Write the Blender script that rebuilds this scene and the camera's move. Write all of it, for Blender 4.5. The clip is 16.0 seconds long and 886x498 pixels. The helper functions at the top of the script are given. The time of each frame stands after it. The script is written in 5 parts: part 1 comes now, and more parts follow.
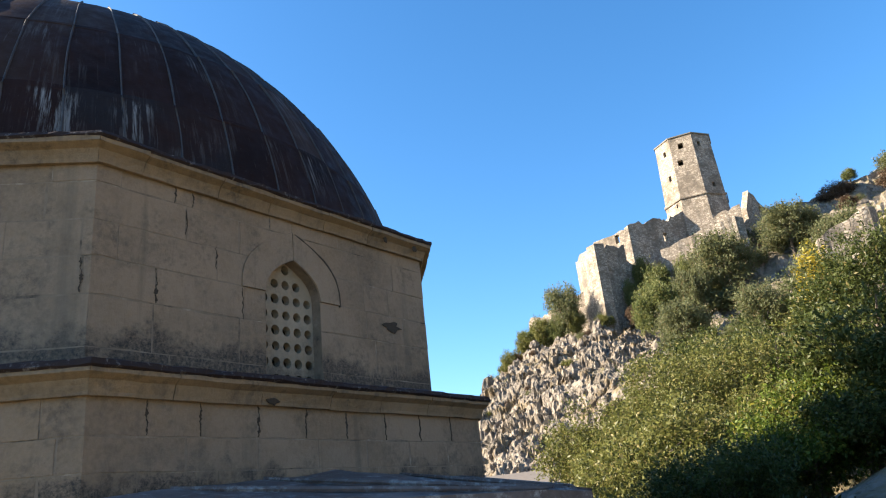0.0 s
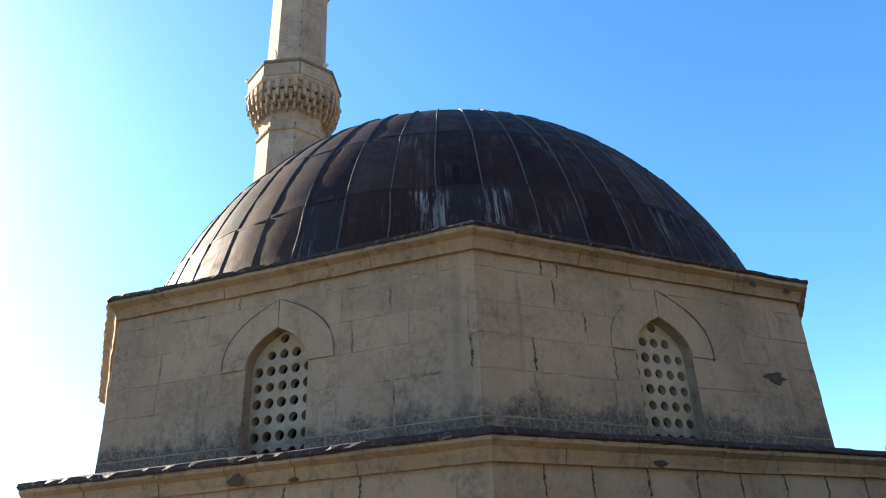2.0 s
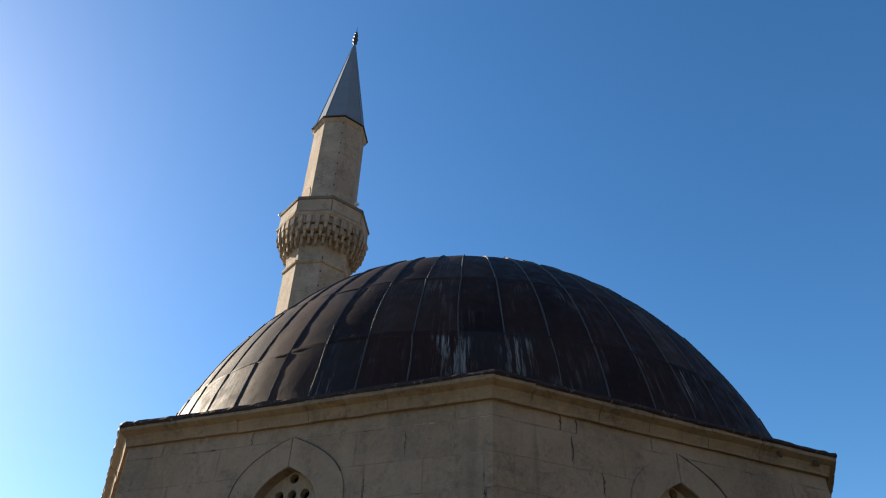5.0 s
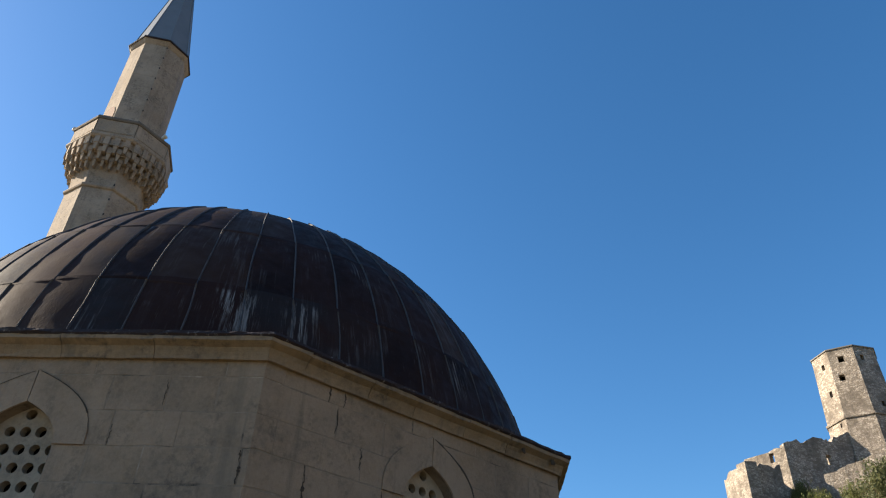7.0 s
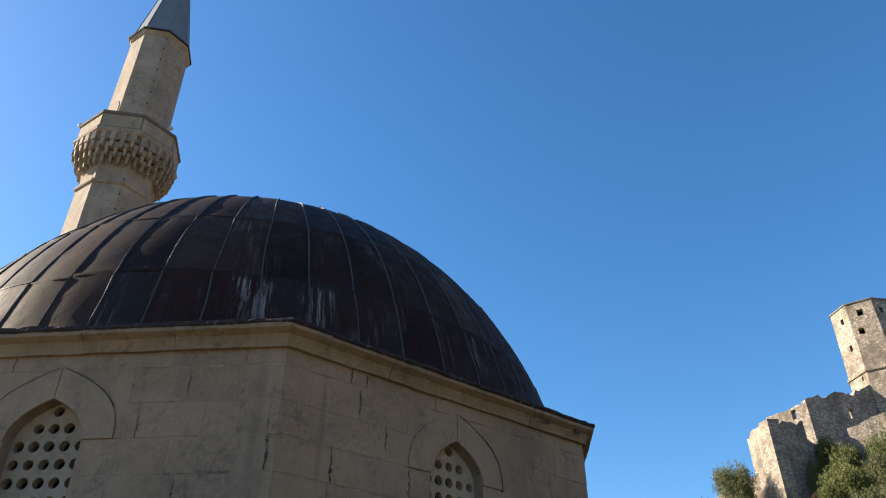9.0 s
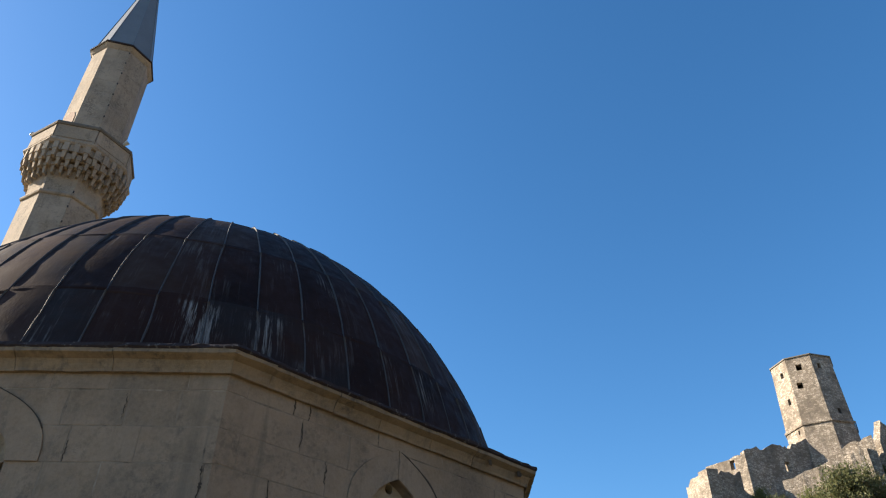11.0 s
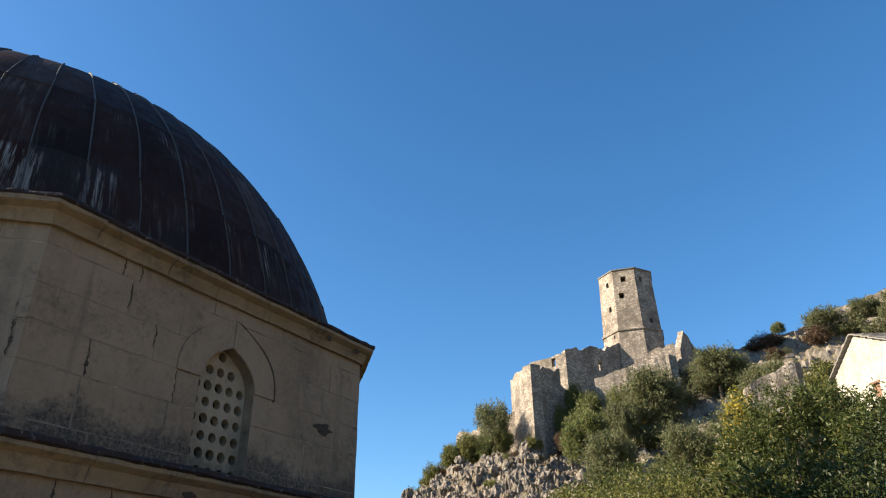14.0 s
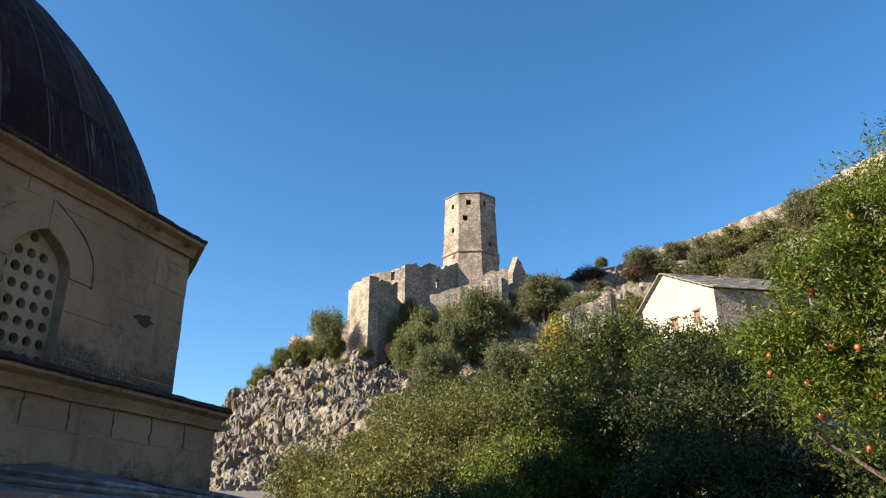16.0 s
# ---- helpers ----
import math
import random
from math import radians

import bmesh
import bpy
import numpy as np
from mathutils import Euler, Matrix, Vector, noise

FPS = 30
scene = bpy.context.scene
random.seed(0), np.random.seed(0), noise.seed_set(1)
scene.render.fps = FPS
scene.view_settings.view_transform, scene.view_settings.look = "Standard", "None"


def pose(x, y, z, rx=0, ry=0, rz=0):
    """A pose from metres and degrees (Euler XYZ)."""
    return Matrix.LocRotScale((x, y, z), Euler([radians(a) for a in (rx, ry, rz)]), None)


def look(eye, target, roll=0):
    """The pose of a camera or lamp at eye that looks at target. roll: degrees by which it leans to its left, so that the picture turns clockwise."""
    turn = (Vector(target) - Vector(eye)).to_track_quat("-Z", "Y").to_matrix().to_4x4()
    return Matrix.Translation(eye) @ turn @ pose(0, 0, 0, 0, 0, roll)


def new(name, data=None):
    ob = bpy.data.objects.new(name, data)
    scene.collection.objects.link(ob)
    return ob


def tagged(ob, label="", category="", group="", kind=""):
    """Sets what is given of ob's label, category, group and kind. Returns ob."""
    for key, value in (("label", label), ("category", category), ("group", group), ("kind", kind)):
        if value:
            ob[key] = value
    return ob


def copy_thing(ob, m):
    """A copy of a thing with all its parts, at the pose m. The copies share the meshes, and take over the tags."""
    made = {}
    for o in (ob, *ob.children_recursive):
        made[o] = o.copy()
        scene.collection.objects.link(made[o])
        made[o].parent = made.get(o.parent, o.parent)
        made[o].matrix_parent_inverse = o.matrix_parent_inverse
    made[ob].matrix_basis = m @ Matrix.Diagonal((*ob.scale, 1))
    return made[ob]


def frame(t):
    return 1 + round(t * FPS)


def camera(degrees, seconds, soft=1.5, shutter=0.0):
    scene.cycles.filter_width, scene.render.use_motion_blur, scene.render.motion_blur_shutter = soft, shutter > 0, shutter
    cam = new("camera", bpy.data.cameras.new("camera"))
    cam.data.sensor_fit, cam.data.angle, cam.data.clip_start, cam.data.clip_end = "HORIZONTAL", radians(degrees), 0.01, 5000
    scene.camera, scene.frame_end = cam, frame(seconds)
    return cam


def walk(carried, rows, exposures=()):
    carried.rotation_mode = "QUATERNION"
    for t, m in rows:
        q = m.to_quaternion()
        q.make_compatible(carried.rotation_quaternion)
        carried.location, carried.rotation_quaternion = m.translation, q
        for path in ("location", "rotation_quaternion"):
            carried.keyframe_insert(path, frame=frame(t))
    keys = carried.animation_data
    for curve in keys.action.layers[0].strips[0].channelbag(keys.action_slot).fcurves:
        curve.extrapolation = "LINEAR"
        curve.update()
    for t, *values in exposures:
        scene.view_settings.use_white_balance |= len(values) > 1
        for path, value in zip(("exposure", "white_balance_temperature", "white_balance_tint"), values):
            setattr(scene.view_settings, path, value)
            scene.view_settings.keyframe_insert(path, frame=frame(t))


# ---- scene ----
FOV = 62.52
cam = camera(FOV, 16.0, soft=1.15)
# seconds, place, yaw, pitch, roll
ROWS = [
    (0.0, -0.383, -12.189, 1.606, -28.72, 20.29, 5.88),
    (0.5, -0.449, -12.224, 1.628, -21.66, 21.50, 4.65),
    (1.0, -0.523, -12.252, 1.662, -15.39, 22.59, 3.21),
    (1.5, -0.574, -12.282, 1.666, -8.58, 24.47, 2.45),
    (2.0, -0.581, -12.283, 1.664, -1.43, 26.27, 2.17),
    (2.5, -0.630, -12.323, 1.657, 4.98, 27.69, 1.69),
    (3.0, -0.638, -12.333, 1.658, 7.09, 29.44, 1.81),
    (3.5, -0.635, -12.362, 1.677, 5.53, 32.36, 0.09),
    (6.0, -0.631, -12.380, 1.685, -9.22, 37.82, -2.69),
    (6.5, -0.619, -12.375, 1.670, -14.36, 36.95, -3.35),
    (7.0, -0.589, -12.395, 1.668, -20.93, 35.73, -1.82),
    (7.5, -0.579, -12.395, 1.682, -25.78, 33.32, -2.37),
    (8.0, -0.579, -12.373, 1.662, -23.89, 31.68, -1.61),
    (8.5, -0.597, -12.360, 1.666, -20.83, 31.69, -0.16),
    (9.0, -0.601, -12.364, 1.697, -18.35, 33.78, 0.28),
    (9.5, -0.602, -12.394, 1.693, -18.75, 35.32, 0.73),
    (10.0, -0.604, -12.425, 1.694, -21.83, 36.48, -0.13),
    (12.5, -0.563, -12.297, 1.729, -25.01, 35.49, -0.43),
    (13.0, -0.553, -12.317, 1.706, -29.19, 33.45, 0.42),
    (13.5, -0.525, -12.237, 1.671, -32.51, 30.30, 1.34),
    (14.0, -0.499, -12.218, 1.647, -35.86, 28.03, 0.77),
    (14.5, -0.505, -12.320, 1.594, -40.75, 24.25, 0.72),
    (15.0, -0.469, -12.311, 1.593, -45.74, 20.78, 0.83),
    (15.5, -0.451, -12.290, 1.605, -48.02, 20.17, 0.51),
    (16.0, -0.474, -12.308, 1.592, -49.18, 21.03, 0.16),
]
EXPOSURES = [(0.0, 2.11), (1.0, 2.26), (1.5, 2.5), (2.0, 2.38), (2.5, 1.88), (3.0, 1.54), (3.5, 1.38), (6.0, 1.34), (7.0, 1.46), (9.0, 1.62), (13.5, 1.53), (16.0, 1.57)]
walk(cam, [(t, pose(x, y, z, 90 + pitch, roll, yaw)) for t, x, y, z, yaw, pitch, roll in ROWS], EXPOSURES)
# ---- sky and sun ----
SUN_AZ, SUN_EL = 147.0, 27.0
world = bpy.data.worlds.new("world")
scene.world = world
world.use_nodes = True
sky = world.node_tree.nodes.new("ShaderNodeTexSky")
sky.sky_type, sky.sun_disc = "NISHITA", False
sky.sun_elevation, sky.sun_rotation = radians(SUN_EL), radians(90 - SUN_AZ)
sky.altitude, sky.air_density, sky.dust_density, sky.ozone_density = 200, 1.0, 0.6, 4.0
clear = world.node_tree.nodes.new("ShaderNodeHueSaturation")
clear.inputs["Hue"].default_value, clear.inputs["Saturation"].default_value = 0.4975, 1.2
world.node_tree.links.new(sky.outputs[0], clear.inputs["Color"])
world.node_tree.links.new(clear.outputs[0], world.node_tree.nodes["Background"].inputs[0])
world.node_tree.nodes["Background"].inputs[1].default_value = 0.075
sun_way = Vector((math.cos(radians(SUN_AZ)) * math.cos(radians(SUN_EL)), math.sin(radians(SUN_AZ)) * math.cos(radians(SUN_EL)), math.sin(radians(SUN_EL))))
sun = new("sun", bpy.data.lights.new("sun", "SUN"))
sun.data.energy, sun.data.angle, sun.data.color = 5.0, radians(0.5), (1.0, 0.86, 0.67)
sun.matrix_world = look(sun_way * 80, (0, 0, 0))

# ---- materials ----


class Shader:
    """A node material with short calls for its usual pieces."""

    def __init__(self, name, rough=0.8, metal=0.0):
        self.mat = bpy.data.materials.new(name)
        self.mat.use_nodes = True
        self.tree = self.mat.node_tree
        self.bsdf = self.tree.nodes["Principled BSDF"]
        self.bsdf.inputs["Roughness"].default_value = rough
        self.bsdf.inputs["Metallic"].default_value = metal
        self.where = self.tree.nodes.new("ShaderNodeNewGeometry").outputs["Position"]

    def link(self, a, b):
        self.tree.links.new(a, b)

    def math(self, op, a, b=0.0):
        n = self.tree.nodes.new("ShaderNodeMath")
        n.operation = op
        for i, v in enumerate((a, b)):
            if isinstance(v, (int, float)):
                n.inputs[i].default_value = v
            else:
                self.link(v, n.inputs[i])
        return n.outputs[0]

    def noise(self, scale, detail=4.0, rough=0.55, stretch=None, where=None, distort=0.0):
        n = self.tree.nodes.new("ShaderNodeTexNoise")
        n.inputs["Scale"].default_value, n.inputs["Detail"].default_value = scale, detail
        n.inputs["Roughness"].default_value, n.inputs["Distortion"].default_value = rough, distort
        src = where or self.where
        if stretch:
            m = self.tree.nodes.new("ShaderNodeMapping")
            m.inputs["Scale"].default_value = stretch
            self.link(src, m.inputs[0])
            src = m.outputs[0]
        self.link(src, n.inputs["Vector"])
        return n.outputs["Fac"]

    def cells(self, scale, feature="F1", stretch=None, output="Distance", random=1.0):
        n = self.tree.nodes.new("ShaderNodeTexVoronoi")
        n.feature = feature
        n.inputs["Scale"].default_value, n.inputs["Randomness"].default_value = scale, random
        src = self.where
        if stretch:
            m = self.tree.nodes.new("ShaderNodeMapping")
            m.inputs["Scale"].default_value = stretch
            self.link(src, m.inputs[0])
            src = m.outputs[0]
        self.link(src, n.inputs["Vector"])
        return n.outputs[output]

    def ramp(self, fac, *stops):
        n = self.tree.nodes.new("ShaderNodeValToRGB")
        e = n.color_ramp.elements
        while len(e) < len(stops):
            e.new(0.5)
        for k, (at, c) in zip(e, stops):
            k.position = at
            k.color = (c, c, c, 1) if isinstance(c, (int, float)) else (*c, 1)
        self.link(fac, n.inputs[0])
        return n.outputs[0]

    def mix(self, fac, a, b, kind="MIX"):
        n = self.tree.nodes.new("ShaderNodeMix")
        n.data_type, n.blend_type = "RGBA", kind
        for i, v in ((0, fac), (6, a), (7, b)):
            if isinstance(v, (int, float)):
                n.inputs[i].default_value = v if i == 0 else (v, v, v, 1)
            elif isinstance(v, tuple):
                n.inputs[i].default_value = (*v, 1)
            else:
                self.link(v, n.inputs[i])
        return n.outputs[2]

    def per_object(self):
        return self.tree.nodes.new("ShaderNodeObjectInfo").outputs["Random"]

    def per_island(self):
        return self.tree.nodes.new("ShaderNodeNewGeometry").outputs["Random Per Island"]

    def axis(self, name, where=None):
        n = self.tree.nodes.new("ShaderNodeSeparateXYZ")
        self.link(where or self.where, n.inputs[0])
        return n.outputs[name]

    def join(self, x, y, z):
        n = self.tree.nodes.new("ShaderNodeCombineXYZ")
        for i, v in enumerate((x, y, z)):
            if isinstance(v, (int, float)):
                n.inputs[i].default_value = v
            else:
                self.link(v, n.inputs[i])
        return n.outputs[0]

    def bump(self, height, strength=0.4, distance=0.02):
        n = self.tree.nodes.new("ShaderNodeBump")
        n.inputs["Strength"].default_value, n.inputs["Distance"].default_value = strength, distance
        self.link(height, n.inputs["Height"])
        self.link(n.outputs[0], self.bsdf.inputs["Normal"])

    def colour(self, c):
        if isinstance(c, tuple):
            self.bsdf.inputs["Base Color"].default_value = (*c, 1)
        else:
            self.link(c, self.bsdf.inputs["Base Color"])
        return self.mat


def ashlar_material(name, light, dark, ochre, stain):
    s = Shader(name, 0.9)
    c = s.mix(s.per_object(), light, dark)
    c = s.mix(s.ramp(s.noise(1.7, 6), (0.42, 0.0), (0.68, 1.0)), c, ochre)
    c = s.mix(s.ramp(s.noise(0.65, 5, 0.6, None, None, 0.6), (0.44, 0.0), (0.6, 0.5)), c, tuple(0.78 * v for v in dark))
    pale = s.ramp(s.noise(0.9, 7, 0.7), (0.46, 0.0), (0.6, 0.75))
    c = s.mix(pale, c, tuple(1.25 * v for v in light))
    c = s.mix(0.55, c, s.mix(s.ramp(s.noise(26, 8, 0.7), (0.3, 0.0), (0.7, 1.0)), c, tuple(1.35 * v for v in light)))
    dirt = s.ramp(s.noise(2.6, 10, 0.72, (1, 1, 0.6)), (0.47, 0.0), (0.62, 1.0))
    specks = s.ramp(s.noise(14, 8, 0.75), (0.45, 0.0), (0.58, 1.0))
    c = s.mix(s.math("MULTIPLY", s.math("MULTIPLY", dirt, specks), 0.42 * stain), c, (0.045, 0.04, 0.034))
    # black lichen that grows up from the lead ledges
    crust = s.math("MAXIMUM", *(s.math("SUBTRACT", w, s.math("ABSOLUTE", s.math("SUBTRACT", s.axis("Z"), h))) for h, w in ((3.17, 0.34), (1.98, 0.3))))
    crust = s.ramp(s.math("ADD", s.math("MULTIPLY", crust, 1.0), s.noise(2.4, 9, 0.75)), (0.6, 0.0), (0.76, 1.0))
    c = s.mix(s.math("MULTIPLY", s.math("MULTIPLY", crust, s.ramp(s.noise(30, 6, 0.8), (0.36, 0.25), (0.6, 1.0))), min(1.0, 0.85 * stain)), c, (0.03, 0.028, 0.026))
    runs = s.ramp(s.noise(5.0, 5, 0.6, (1, 1, 0.07)), (0.58, 0.0), (0.72, 1.0))
    c = s.mix(s.math("MULTIPLY", runs, 0.35 * stain), c, (0.09, 0.075, 0.055))
    pits = s.ramp(s.cells(38), (0.0, 0.0), (0.22, 1.0))
    s.bump(s.mix(0.5, s.noise(55, 8, 0.7), s.mix(0.6, pits, s.noise(7, 6, 0.6))), 0.75, 0.022)
    return s.colour(c)


ASHLAR = ashlar_material("limestone_ashlar", (0.246, 0.178, 0.12), (0.168, 0.121, 0.081), (0.211, 0.142, 0.083), 1.15)
CORNICE = ashlar_material("ochre_cornice_stone", (0.225, 0.16, 0.098), (0.145, 0.102, 0.062), (0.2, 0.13, 0.062), 1.6)
GRILLE = ashlar_material("pale_grille_stone", (0.287, 0.231, 0.165), (0.226, 0.178, 0.131), (0.244, 0.174, 0.104), 0.8)
MINARET_STONE = ashlar_material("minaret_limestone", (0.295, 0.235, 0.175), (0.22, 0.174, 0.128), (0.255, 0.185, 0.12), 1.3)
COPING = ashlar_material("dark_coping_stone", (0.13, 0.105, 0.08), (0.1, 0.082, 0.064), (0.14, 0.1, 0.06), 1.0)


def mortar():
    s = Shader("lime_mortar", 0.95)
    c = s.ramp(s.noise(3, 8, 0.7), (0.33, (0.025, 0.021, 0.017)), (0.38, (0.11, 0.086, 0.062)), (0.44, (0.19, 0.142, 0.1)), (0.57, (0.24, 0.182, 0.13)), (0.68, (0.36, 0.29, 0.215)))
    s.bump(s.noise(60, 6), 0.4, 0.01)
    return s.colour(c)


MORTAR = mortar()


def lead():
    s = Shader("weathered_lead", 0.5, 0.0)
    turn = s.math("ARCTAN2", s.axis("Y"), s.axis("X"))
    polar = s.join(s.math("MULTIPLY", turn, 5.0), 0.0, s.axis("Z"))
    base = s.mix(s.per_object(), (0.0085, 0.005, 0.0045), (0.026, 0.0125, 0.0095))
    other = s.math("FRACT", s.math("MULTIPLY", s.per_object(), 17.0))
    base = s.mix(s.ramp(other, (0.72, 0.0), (0.76, 0.85)), base, (0.048, 0.029, 0.021))
    base = s.mix(s.ramp(other, (0.2, 0.8), (0.24, 0.0)), base, (0.022, 0.019, 0.0195))
    s.bsdf.inputs["Specular IOR Level"].default_value = 0.07
    base = s.mix(s.ramp(s.noise(0.9, 5, 0.6, None, polar), (0.4, 0.0), (0.65, 1.0)), base, (0.028, 0.013, 0.0095))
    runs = s.ramp(s.noise(19.0, 7, 0.75, (1, 1, 0.06), polar), (0.5, 0.0), (0.6, 1.0))
    patches = s.ramp(s.noise(1.5, 4, 0.6, (1, 1, 0.4), polar), (0.51, 0.03), (0.64, 1.0))
    below = s.ramp(s.math("MULTIPLY", s.math("SUBTRACT", s.axis("Z"), 5.0), 0.2), (0.03, 0.3), (0.208, 1.0), (0.22, 0.12), (0.36, 0.4), (0.462, 1.0), (0.474, 0.1), (0.7, 0.5), (0.75, 0.7), (0.76, 0.15))
    some = s.ramp(s.math("FRACT", s.math("MULTIPLY", s.per_object(), 29.0)), (0.4, 0.35), (0.55, 1.0))
    base = s.mix(s.math("MULTIPLY", s.math("MULTIPLY", runs, patches), s.math("MULTIPLY", below, some)), base, (0.25, 0.238, 0.228))
    fine = s.ramp(s.noise(30.0, 5, 0.7, (1, 1, 0.05), polar), (0.6, 0.0), (0.68, 1.0))
    base = s.mix(s.math("MULTIPLY", s.math("MULTIPLY", fine, below), 0.4), base, (0.2, 0.185, 0.17))
    spots = s.ramp(s.noise(34, 6, 0.7), (0.64, 0.0), (0.74, 1.0))
    base = s.mix(s.math("MULTIPLY", spots, 0.25), base, (0.22, 0.21, 0.2))
    s.bump(s.mix(0.3, s.noise(3.5, 4, 0.5, None, polar), s.noise(40, 6)), 0.25, 0.03)
    s.link(s.ramp(s.noise(6, 5), (0.3, 0.5), (0.7, 0.75)), s.bsdf.inputs["Roughness"])
    return s.colour(base)


LEAD = lead()


def roof_lead():
    s = Shader("pale_stained_lead", 0.55)
    c = s.mix(s.ramp(s.noise(1.8, 7, 0.7), (0.35, 0.0), (0.65, 1.0)), (0.07, 0.05, 0.044), (0.16, 0.13, 0.122))
    c = s.mix(s.ramp(s.noise(6, 9, 0.78), (0.52, 0.0), (0.64, 0.85)), c, (0.3, 0.285, 0.28))
    s.bsdf.inputs["Specular IOR Level"].default_value = 0.1
    s.bump(s.mix(0.5, s.noise(4, 5), s.noise(30, 6)), 0.5, 0.03)
    return s.colour(c)


ROOF_LEAD = roof_lead()



def lead_edge():
    s = Shader("lead_edge", 0.6)
    c = s.mix(s.ramp(s.noise(16, 8, 0.75), (0.56, 0.0), (0.7, 1.0)), (0.028, 0.019, 0.018), (0.2, 0.18, 0.17))
    s.bsdf.inputs["Specular IOR Level"].default_value = 0.15
    s.bump(s.noise(20, 6), 0.5, 0.02)
    return s.colour(c)


LEAD_EDGE = lead_edge()


def rubble(name, light, dark, size):
    s = Shader(name, 0.95)
    tone = s.cells(size, "F1", (1, 1, 1.5), "Color")
    gap = s.ramp(s.cells(size, "DISTANCE_TO_EDGE", (1, 1, 1.5)), (0.0, 0.0), (0.12, 1.0))
    c = s.mix(s.axis("X", tone), light, dark)
    c = s.mix(s.ramp(s.noise(0.35, 6, 0.65), (0.46, 0.0), (0.64, 0.9)), c, tuple(0.5 * v for v in dark))
    c = s.mix(s.math("SUBTRACT", 1.0, gap), c, tuple(0.75 * v for v in dark))
    streak = s.ramp(s.noise(0.9, 7, 0.65, (1, 1, 0.12)), (0.54, 0.0), (0.7, 1.0))
    c = s.mix(s.math("MULTIPLY", streak, 0.5), c, (0.12, 0.1, 0.08))
    s.bump(s.mix(0.4, gap, s.noise(8, 6)), 0.6, 0.1)
    return s.colour(c)


FORT_STONE = rubble("fort_rubble_stone", (0.46, 0.395, 0.32), (0.2, 0.163, 0.125), 3.0)
HOUSE_STONE = rubble("whitewashed_rubble", (0.52, 0.49, 0.41), (0.47, 0.43, 0.35), 2.6)


def rock():
    s = Shader("grey_limestone_rock", 0.92)
    n = s.noise(0.8, 9, 0.7, (1, 1, 0.6))
    c = s.ramp(n, (0.3, (0.068, 0.053, 0.0394)), (0.44, (0.184, 0.153, 0.119)), (0.58, (0.265, 0.228, 0.184)), (0.72, (0.292, 0.197, 0.116)))
    cracks = s.ramp(s.noise(2.1, 9, 0.75, (1, 1, 0.5), None, 1.5), (0.36, 0.0), (0.47, 1.0))
    c = s.mix(s.math("MULTIPLY", s.math("SUBTRACT", 1.0, cracks), 0.8), c, (0.034, 0.0292, 0.0238))
    dry = s.ramp(s.noise(0.35, 6, 0.7), (0.52, 0.0), (0.6, 0.85))
    c = s.mix(dry, c, s.ramp(s.noise(3, 6, 0.7), (0.35, (0.09, 0.07, 0.03)), (0.65, (0.2, 0.14, 0.075))))
    s.bump(s.mix(0.5, s.noise(2.2, 10, 0.75), cracks), 1.0, 0.4)
    return s.colour(c)


ROCK = rock()


def earth():
    s = Shader("dry_grass_and_rock", 0.95)
    steep = s.ramp(s.axis("Z", s.tree.nodes.new("ShaderNodeNewGeometry").outputs["Normal"]), (0.64, 1.0), (0.82, 0.0))
    grass = s.ramp(s.noise(0.5, 9, 0.7), (0.3, (0.0594, 0.0594, 0.0231)), (0.5, (0.125, 0.106, 0.0462)), (0.66, (0.198, 0.145, 0.0792)))
    stone = s.ramp(s.noise(0.6, 9, 0.68, (1, 1, 0.6)), (0.3, (0.066, 0.0515, 0.0383)), (0.46, (0.178, 0.149, 0.115)), (0.6, (0.257, 0.221, 0.178)), (0.72, (0.284, 0.191, 0.112)))
    cracks = s.ramp(s.noise(2.1, 9, 0.75, (1, 1, 0.5), None, 1.5), (0.36, 0.0), (0.47, 1.0))
    stone = s.mix(s.math("MULTIPLY", s.math("SUBTRACT", 1.0, cracks), 0.8), stone, (0.033, 0.0284, 0.0231))
    bare = s.ramp(s.noise(0.23, 7, 0.7), (0.52, 0.0), (0.6, 1.0))
    rocky = s.math("MAXIMUM", steep, bare)
    tufts = s.noise(1.4, 10, 0.7)
    s.bump(s.mix(rocky, tufts, s.mix(0.5, tufts, cracks)), 0.8, 0.35)
    return s.colour(s.mix(rocky, grass, stone))


EARTH = earth()


def leaf(name, dark, light, dry, dry_share, through_share=0.35):
    s = Shader(name, 0.45)
    r = s.per_island()
    c = s.mix(r, dark, light)
    c = s.mix(s.ramp(s.math("FRACT", s.math("MULTIPLY", r, 37.0)), (1 - dry_share - 0.02, 0.0), (1 - dry_share, 1.0)), c, dry)
    c = s.mix(s.ramp(s.noise(0.8, 3), (0.4, 0.0), (0.65, 0.6)), c, light)
    s.colour(c)
    s.bsdf.inputs["Specular IOR Level"].default_value = 0.18
    glow = s.tree.nodes.new("ShaderNodeBsdfTranslucent")
    s.link(c, glow.inputs[0])
    both = s.tree.nodes.new("ShaderNodeMixShader")
    both.inputs[0].default_value = through_share
    s.link(s.bsdf.outputs[0], both.inputs[1])
    s.link(glow.outputs[0], both.inputs[2])
    s.link(both.outputs[0], s.tree.nodes["Material Output"].inputs[0])
    return s.mat


